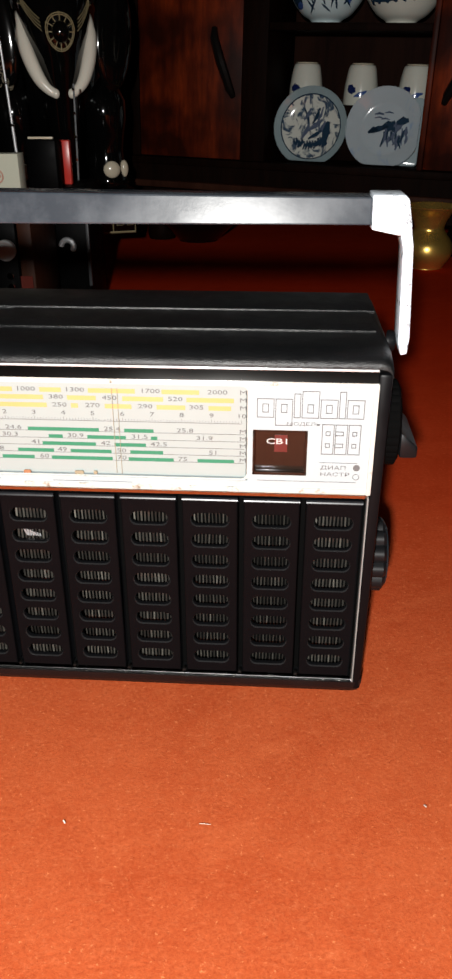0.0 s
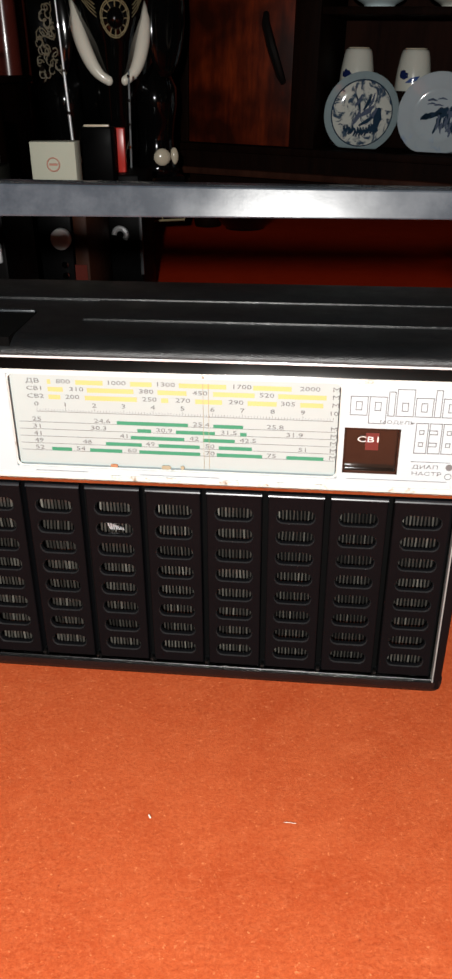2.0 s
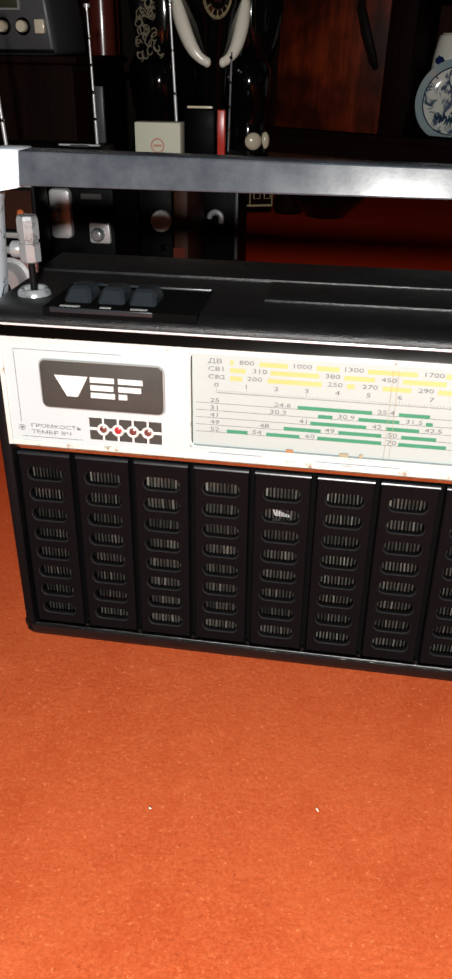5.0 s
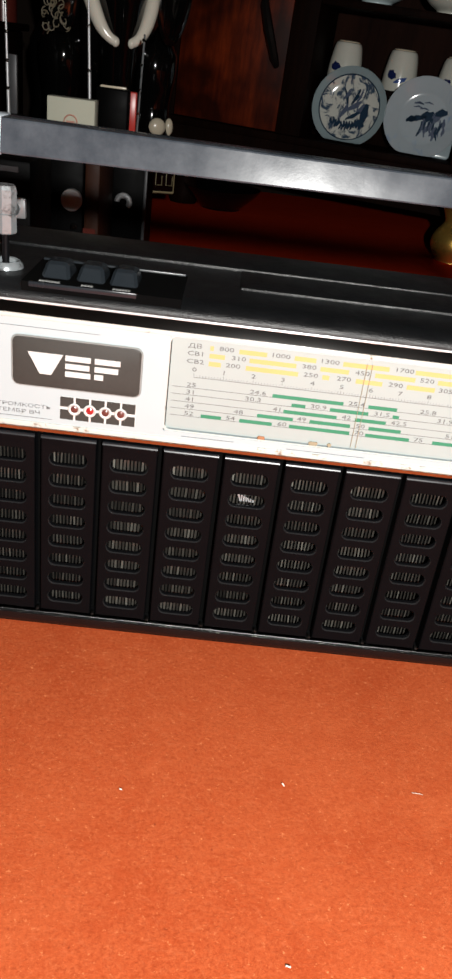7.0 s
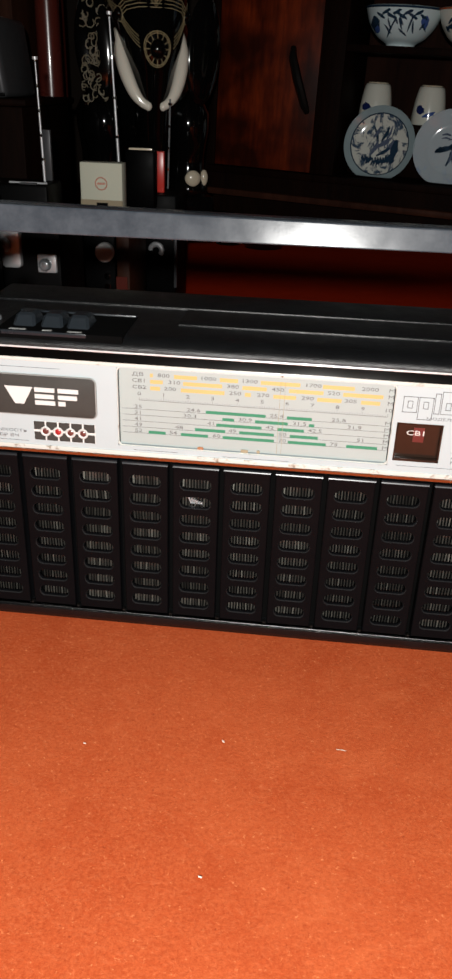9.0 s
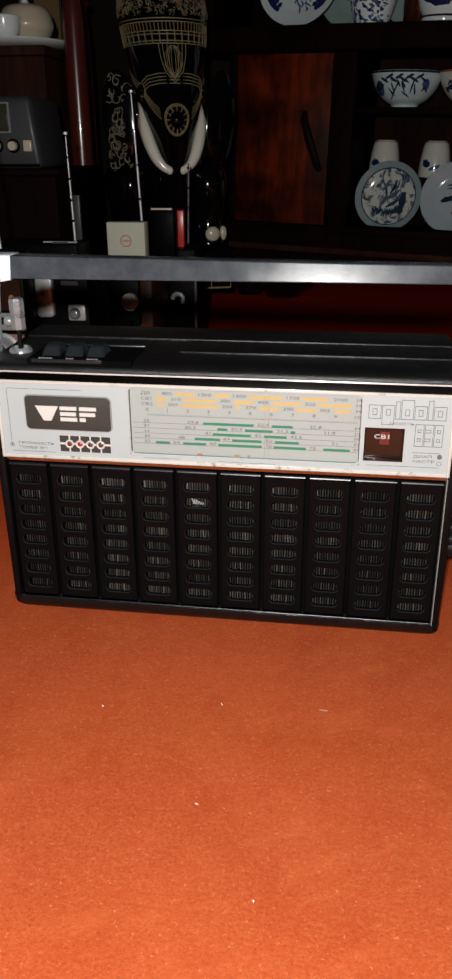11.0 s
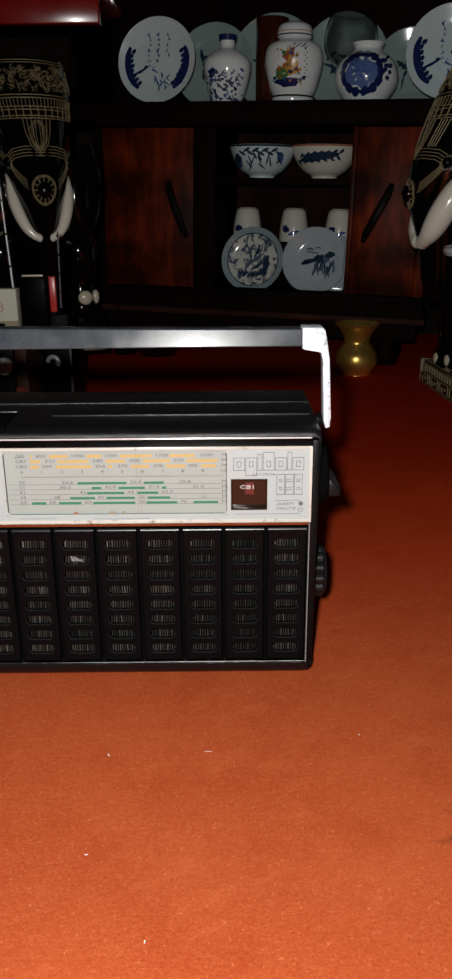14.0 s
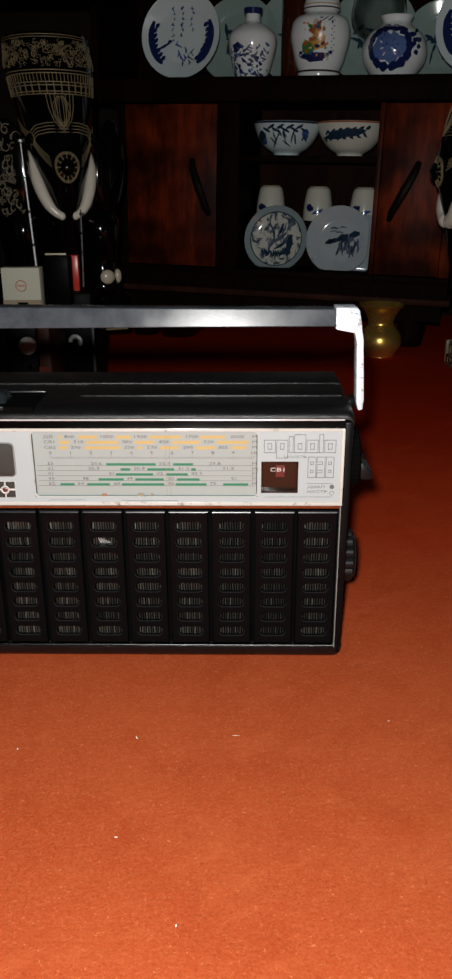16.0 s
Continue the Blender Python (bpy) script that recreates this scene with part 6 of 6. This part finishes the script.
for k in range(9):
    patch(stand, "lappet", M["blue_wash"] if k % 2 else M["cobalt"], -0.125 + 0.022 * k, 0.055, 0.012, 0.026, ring, 360 + k)
    patch(stand, "dot", M["cobalt"], -0.090 + 0.018 * k, 0.246, 0.009, 0.005, ring, 380 + k)
    patch(stand, "dot", M["cobalt"], -0.080 + 0.014 * k, 0.1035, 0.008, 0.008, ring, 400 + k)
part("marble_top", lathe(bmesh.new(), [(0, 0.3252), (0.098, 0.3252), (0.111, 0.328), (0.114, 0.333), (0.112, 0.338), (0.102, 0.342), (0.084, 0.349), (0.070, 0.352), (0, 0.3525)], 48), M["marble"], stand)
PT = [(0.066, 0.0), (0.072, 0.006), (0.086, 0.05), (0.091, 0.096), (0.092, 0.104)]
pot = thing("orange_pot", "orange glazed pot with dark blossom painting", "pot", S @ pose(0, 0, 0.3527) @ Matrix.Diagonal((1, 1, 0.86, 1)))
part("body", lathe(bmesh.new(), [(0, 0)] + smooth_profile(PT, 5) + [(0.086, 0.104), (0.080, 0.05), (0, 0.04)], 44), M["orange_pot"], pot)
rim_b = bmesh.new()
lathe(rim_b, [(0.091, 0.100), (0.094, 0.102), (0.094, 0.110), (0.087, 0.111)], 40)
part("rim", rim_b, M["tan_leather"], pot)
rng = random.Random(5)
for k in range(12):
    cx, cz = rng.uniform(-0.135, 0.03), rng.uniform(0.030, 0.088)
    for j in range(7):
        a = rng.uniform(0, 360)
        patch(pot, "blossom", M["tan_leather"], cx + 0.007 * math.cos(radians(a)), cz + 0.007 * math.sin(radians(a)), rng.uniform(0.004, 0.009), rng.uniform(0.002, 0.005), smooth_profile(PT, 5), 100 + 7 * k + j, a)
    patch(pot, "twig", M["tan_leather"], cx + 0.010, cz - 0.010, 0.026, 0.002, smooth_profile(PT, 5), 190 + k, rng.uniform(-60, 60))
OL = [(0.070, 0.0), (0.088, 0.02), (0.104, 0.055), (0.098, 0.095), (0.070, 0.122), (0.0, 0.130)]
ol = thing("stone_jar", "olive carved stone jar in an orange pot", "jar", S @ pose(0, 0, 0.4485) @ Matrix.Diagonal((1.12, 1.12, 1, 1)))
part("body", lathe(bmesh.new(), [(0, 0)] + smooth_profile(OL, 5), 40), M["olive"], ol)
crv = bmesh.new()
tube(crv, smooth_path([(-0.060, -0.080, 0.108), (-0.072, -0.074, 0.102), (-0.078, -0.070, 0.088), (-0.070, -0.080, 0.080), (-0.062, -0.084, 0.090), (-0.074, -0.076, 0.072), (-0.084, -0.066, 0.052), (-0.080, -0.068, 0.030), (-0.066, -0.074, 0.014), (-0.054, -0.080, 0.010)], 4), 0.0042, 8)
tube(crv, smooth_path([(-0.052, -0.090, 0.080), (-0.062, -0.086, 0.064), (-0.056, -0.092, 0.046), (-0.046, -0.094, 0.036)], 4), 0.0036, 8)
part("carving", crv, M["olive"], ol)


# ---- other sets and odds and ends on the other side ----
def aerial(x, y, z0, z1, lean, rod=0.0022):
    a = thing("rod_aerial", "thin chrome telescopic aerial pulled out", "aerial", pose(x, y, z0), "pulled-out aerials")
    h = z1 - z0
    n = 5
    for k in range(n):
        r = rod * (1 - 0.13 * k)
        p0, p1 = Vector((lean * k / n, 0, h * k / n)), Vector((lean * (k + 1) / n, 0, h * (k + 1) / n))
        s = part("section", tube(bmesh.new(), [p0, p1], r, 10), M["silver"], a)
        part("collar", tube(bmesh.new(), [p1 - Vector((0, 0, 0.003)), p1 + Vector((0, 0, 0.001))], r * 1.35, 10), M["chrome"], s)
    part("tip", tube(bmesh.new(), [(lean, 0, h), (lean, 0, h + 0.004)], 0.004, 10), M["silver"], a)


def dial_knob(parent, x, y, z, r, d, material, name="knob"):
    bm = lathe(bmesh.new(), [(0, d), (r * 0.9, d), (r, d * 0.85), (r, 0), (0, 0)], 28, pose(x, y, z, 90))
    return part(name, bm, material, parent)


# cloth-fronted table set beside the radio
ts = thing("table_radio", "black table radio with brown-red speaker cloth and silver trim", "radio", pose(-0.364, 0.50, 0))
part("case", bx(-0.36, 0.014, 0.0, 0.042, 0.0, 0.250, bevel=0.004), M["set_black"], ts)
part("speaker_cloth", bx(-0.35, 0.010, -0.004, 0.001, 0.008, 0.136), M["cloth"], ts, "woven brown-red speaker cloth")
for z, h in ((0.142, 0.008), (0.160, 0.006), (0.216, 0.002), (0.238, 0.0015)):
    part("trim_line", bx(-0.35, 0.012, -0.005, 0.001, z, z + h, bevel=0.0008), M["line_metal"], ts)
for z in (0.064, 0.114):
    k = dial_knob(ts, -0.022, -0.004, z, 0.019, 0.024, M["silver"], "knob")
    part("knob_skirt", lathe(bmesh.new(), [(0.019, 0.003), (0.024, 0.002), (0.024, 0), (0.0, 0)], 28, pose(-0.022, -0.004, z, 90)), M["silver"], k)
part("scale_glass", bx(-0.34, 0.010, -0.003, 0.001, 0.170, 0.212), M["window"], ts)
part("pilot_lamp", lathe(bmesh.new(), [(0.004, 0), (0.0035, 0.002), (0, 0.003)], 14, pose(-0.004, -0.003, 0.188, 90)), M["rust_red"], ts)
aerial(-0.388, 0.525, 0.2502, 0.410, -0.010)

# black set with a lever and small knobs
bs = thing("black_receiver", "black communications receiver with silver lever and knobs", "radio", pose(-0.335, 0.70, 0))
body = bx(-0.24, 0.0, -0.001, 0.075, 0.0, 0.238, bevel=0.004)
box(body, -0.24, 0.050, -0.115, 0.0, 0.0, 0.205, 0.004)
part("case", body, M["set_black"], bs)
lever_bm = bmesh.new()
slab(lever_bm, -0.016, 0.174, 0.027, 0.058, 0.006, -0.124, -0.1145, 0.003)
lever = part("lever_plate", lever_bm, M["silver"], bs, "upright silver switch plate")
part("lever_knob", lathe(bmesh.new(), smooth_profile([(0.0, 0.016), (0.006, 0.014), (0.0095, 0.008), (0.0085, 0.002), (0.006, 0.0)], 4), 24, pose(-0.022, -0.124, 0.176, 90)), M["aerial_metal"], lever)
kp = part("knob_plate", bx(0.0185, 0.0455, -0.121, -0.1145, 0.140, 0.165, bevel=0.003), M["silver"], bs)
part("plate_knob", lathe(bmesh.new(), smooth_profile([(0.0, 0.012), (0.006, 0.011), (0.0085, 0.006), (0.008, 0.0)], 4), 9, pose(0.031, -0.121, 0.152, 90)), M["aerial_metal"], kp, "", 20)
part("name_strip", bx(0.010, 0.036, -0.118, -0.1145, 0.192, 0.198), M["grey_metal"], bs)
part("top_strip", bx(-0.060, -0.004, 0.012, 0.016, 0.2381, 0.2402), M["silver"], bs)
part("top_label", bx(-0.040, -0.016, 0.000, 0.004, 0.2381, 0.2405), M["grey_metal"], bs)
aerial(-0.352, 0.745, 0.2382, 0.398, -0.003)

# leather-cased set with a big disc knob
ls = thing("leather_radio", "black radio in a tan leather case with silver disc knob", "radio", pose(-0.235, 0.78, 0))
part("case", bx(-0.098, -0.022, 0.0, 0.14, 0.0, 0.188, bevel=0.004), M["set_black"], ls)
part("leather_side", bx(-0.0215, 0.0, 0.004, 0.14, 0.0, 0.186, bevel=0.003), M["tan_leather"], ls, "tan leather edge")
dk = dial_knob(ls, -0.038, 0.0, 0.134, 0.0150, 0.008, M["turned"], "disc_knob")
dial_knob(ls, -0.034, 0.0, 0.098, 0.005, 0.010, M["chrome"], "small_knob")
dial_knob(ls, -0.034, 0.0, 0.082, 0.005, 0.010, M["chrome"], "small_knob")
part("leather_patch", bx(-0.022, -0.004, 0.0015, 0.004, 0.070, 0.096), M["dark_lacquer"], ls)
aerial(-0.262, 0.855, 0.1882, 0.462, -0.012, 0.0026)
cb = thing("card_box", "cream card box with a small red mark", "box", pose(-0.282, 0.805, 0.1882))
part("box_body", bx(-0.033, 0.033, 0.0, 0.030, 0.0, 0.074, bevel=0.001), M["card"], cb)
part("lower_band", bx(-0.0331, 0.0331, -0.0012, 0.001, 0.0, 0.020), M["smudge"], cb)
mk = bmesh.new()
tube(mk, [(0.009 * math.cos(k * math.pi / 8), -0.0006, 0.044 + 0.009 * math.sin(k * math.pi / 8)) for k in range(17)], 0.0011, 5, caps=False)
box(mk, -0.006, 0.006, -0.0012, 0.0, 0.0425, 0.0455)
part("red_mark", mk, M["faint_red"], cb)
part("dark_notch", bx(-0.008, 0.010, -0.0014, 0.0008, 0.0, 0.016), M["set_black"], cb)

cc = thing("camera_case", "small black camera case with a pale worn top edge", "case", pose(-0.262, 0.885, 0.1882))
part("case_body", bx(0.0, 0.048, 0.0, 0.028, 0.0, 0.088, bevel=0.003), M["set_black"], cc)
part("pale_edge", bx(0.006, 0.044, 0.002, 0.010, 0.0882, 0.0915, bevel=0.001), M["cream_ware"], cc)
solid("clear_cover", bx(-0.006, 0.006, -0.004, 0.004, 0.0, 0.070, bevel=0.001), M["grey_metal"], "narrow grey plastic cover standing upright", "cover", pose(-0.350, 0.76, 0.2382))

# small black set beyond, with a curved chrome clip, a red lighter and pale stones on it
ss = thing("small_set", "small black set with grey end strip and chrome clip", "radio", pose(-0.185, 0.93, 0))
part("case", bx(-0.085, 0.0, 0.0, 0.12, 0.0, 0.205, bevel=0.004), M["set_black"], ss)
part("end_strip", bx(-0.003, 0.002, -0.004, 0.002, 0.05, 0.18, bevel=0.001), M["grey_metal"], ss)
clip = bmesh.new()
tube(clip, [(-0.034 + 0.010 * math.cos(radians(a)), -0.006, 0.114 + 0.010 * math.sin(radians(a))) for a in range(-40, 200, 20)], 0.0045, 8)
part("clip", clip, M["silver"], ss, "curved silver clip")
solid("red_lighter", bx(-0.011, 0.011, -0.006, 0.006, 0, 0.066, bevel=0.002), M["red_plastic"], "red plastic lighter standing upright", "lighter", pose(-0.221, 0.96, 0.2052))
rods = thing("rod_aerial", "thin dark aerial rod beside the statue", "aerial", pose(-0.215, 1.02, 0.2052))
part("section", tube(bmesh.new(), [(0, 0, 0), (0.004, 0, 0.145)], 0.0016, 8), M["aerial_metal"], rods)
for k in range(4):
    part("collar", tube(bmesh.new(), [(0.001 * k, 0, 0.030 + 0.035 * k), (0.001 * k, 0, 0.034 + 0.035 * k)], 0.0024, 8), M["chrome"], rods)

# grey stereo on a dark chest
ch = thing("low_chest", "dark wooden chest under the grey stereo", "chest", pose(-0.46, 0.98, 0))
part("chest_body", bx(-0.42, 0.0, 0.0, 0.28, 0.0, 0.330, bevel=0.004), M["dark_wood"], ch)
part("chest_top", bx(-0.43, 0.01, -0.01, 0.29, 0.3305, 0.342, bevel=0.003), M["dark_wood"], ch)
gs = thing("grey_stereo", "grey stereo with round pale knobs and dark window", "stereo", pose(-0.492, 1.0, 0.3422))
body = bmesh.new()
box(body, -0.34, 0.0, 0.0, 0.16, 0.0, 0.125, 0.010, 3)
for v_ in body.verts:
    if v_.co.z > 0.06:
        v_.co.x -= (v_.co.z - 0.06) * 0.22 if v_.co.x > -0.1 else 0
part("case", body, M["grey_metal"], gs)
part("tape_window", bx(-0.32, -0.058, -0.003, 0.001, 0.066, 0.112, bevel=0.001), M["olive_window"], gs)
for a_ in ((-0.325, -0.053, 0.1125, 0.115), (-0.325, -0.053, 0.0625, 0.065), (-0.0565, -0.053, 0.065, 0.1125)):
    part("window_trim", bx(a_[0], a_[1], -0.005, 0.001, a_[2], a_[3]), M["line_metal"], gs)
for x in (-0.142, -0.115, -0.085, -0.052):
    k = dial_knob(gs, x, 0.0, 0.040, 0.0085, 0.012, M["cream_ware"])
    part("knob_ring", lathe(bmesh.new(), [(0.0086, 0.003), (0.0125, 0.002), (0.0125, 0), (0.0, 0)], 24, pose(x, 0, 0.040, 90)), M["set_black"], k)
part("square_key", bx(-0.030, -0.014, -0.010, 0.001, 0.030, 0.050, bevel=0.002), M["cream_ware"], gs)
for x in (-0.30, -0.27, -0.24, -0.21, -0.18):
    part("small_key", bx(x, x + 0.020, -0.006, 0.001, 0.014, 0.022, bevel=0.001), M["line_metal"], gs)
part("foot_strip", bx(-0.335, -0.004, -0.004, 0.001, 0.003, 0.008, bevel=0.0005), M["set_black"], gs)

# red lacquer table with a turned leg
rt = thing("lacquer_table", "bright red lacquered table with a turned dark leg", "table", pose(0, 1.30, 0))
part("apron", bx(-0.540, -0.145, 0.0, 0.03, 0.758, 0.83, bevel=0.004), M["lacquer"], rt)
part("table_top", bx(-0.61, -0.13, -0.02, 0.33, 0.8305, 0.86, bevel=0.004), M["lacquer"], rt)
LEG = [(0.018, 0.0), (0.022, 0.02), (0.014, 0.05), (0.018, 0.12), (0.019, 0.40), (0.017, 0.62), (0.013, 0.68), (0.021, 0.695), (0.013, 0.712), (0.020, 0.73), (0.020, 0.758)]
part("turned_leg", lathe(bmesh.new(), [(0, 0)] + smooth_profile(LEG, 4) + [(0, 0.758)], 24, pose(-0.510, 0.015, 0) @ Matrix.Diagonal((1.3, 1.3, 1, 1))), M["dark_lacquer"], rt)
part("turned_leg", lathe(bmesh.new(), [(0, 0)] + smooth_profile(LEG, 4) + [(0, 0.758)], 24, pose(-0.580, 0.29, 0) @ Matrix.Diagonal((1.3, 1.3, 1, 1))), M["dark_lacquer"], rt)

# tea set on a dark side stand, a pale curtain behind
sd = thing("side_stand", "dark wooden stand under the tea tray", "stand", pose(-0.68, 1.30, 0))
part("stand_body", bx(-0.16, 0.09, 0.04, 0.24, 0.0, 0.565, bevel=0.004), M["brown_wood"], sd)
part("stand_top", bx(-0.165, 0.095, 0.035, 0.245, 0.5655, 0.585, bevel=0.003), M["brown_wood"], sd)
solid("tea_tray", lathe(bmesh.new(), [(0, 0), (0.12, 0), (0.14, 0.008), (0.142, 0.011), (0.12, 0.005), (0, 0.005)], 44), M["white_ware"], "round white porcelain tray under the tea set", "tray", pose(-0.69, 1.40, 0.5852))
for x, y in ((-0.76, 1.36), (-0.675, 1.34)):
    open_ware("tea_cup", [(0.018, 0.0), (0.020, 0.003), (0.032, 0.02), (0.036, 0.045), (0.037, 0.050)], 0.006, M["white_ware"], "plain white tea cup on the tray", "cup", pose(x, y, 0.5912), "tea cups")
pt = thing("teapot", "cream teapot with a knobbed lid", "teapot", pose(-0.655, 1.425, 0.5912))
part("body", lathe(bmesh.new(), smooth_profile([(0, 0), (0.035, 0.0), (0.058, 0.03), (0.060, 0.05), (0.045, 0.078), (0.0, 0.086)], 5), 36), M["cream_ware"], pt)
part("lid_knob", lathe(bmesh.new(), smooth_profile([(0.012, 0.084), (0.007, 0.092), (0.011, 0.100), (0.008, 0.109), (0, 0.111)], 4), 20), M["white_ware"], pt)
part("spout", tube(bmesh.new(), smooth_path([(-0.045, -0.02, 0.03), (-0.075, -0.03, 0.05), (-0.088, -0.035, 0.078)], 4), lambda s: 0.013 - 0.006 * s, 10), M["cream_ware"], pt)
solid("curtain", bx(-0.81, -0.70, 1.80, 1.82, 0.0, 1.6), M["yellow_wall"], "dull ochre curtain behind the tea set", "curtain", kind="structure")

bd = lathe(bmesh.new(), smooth_profile([(0, 0), (0.045, 0.0), (0.05, 0.004), (0.085, 0.035), (0.095, 0.05)], 4) + [(0.091, 0.05), (0.05, 0.010), (0, 0.008)], 36)
solid("black_dish", bd, M["black_glaze"], "shallow black dish on the carpet by the cabinet", "dish", pose(-0.075, 1.66, 0))

# lint on the carpet
rng = random.Random(21)
fl = bmesh.new()
spots = [(0.018, -0.106, 0.0018), (0.211, -0.082, 0.0020), (0.015, -0.204, 0.0022), (-0.069, -0.119, 0.0012), (-0.137, -0.211, 0.0016)]
for x, y, l in spots + [(rng.uniform(-0.30, 0.45), rng.uniform(-0.40, 0.20), rng.uniform(0.0006, 0.0012)) for k in range(9)]:
    g, w = rng.uniform(0, 6.28), rng.uniform(0.0003, 0.0005)
    tube(fl, [(x, y, 0.0010), (x + l * math.cos(g), y + l * math.sin(g), 0.0018)], w, 5)
tube(fl, [(0.0895, -0.1015, 0.0008), (0.092, -0.1020, 0.0014), (0.0955, -0.1018, 0.0008)], 0.00013, 5)
solid("lint", fl, M["lint"], "scattered pale lint flecks on the carpet", "lint", kind="stuff")
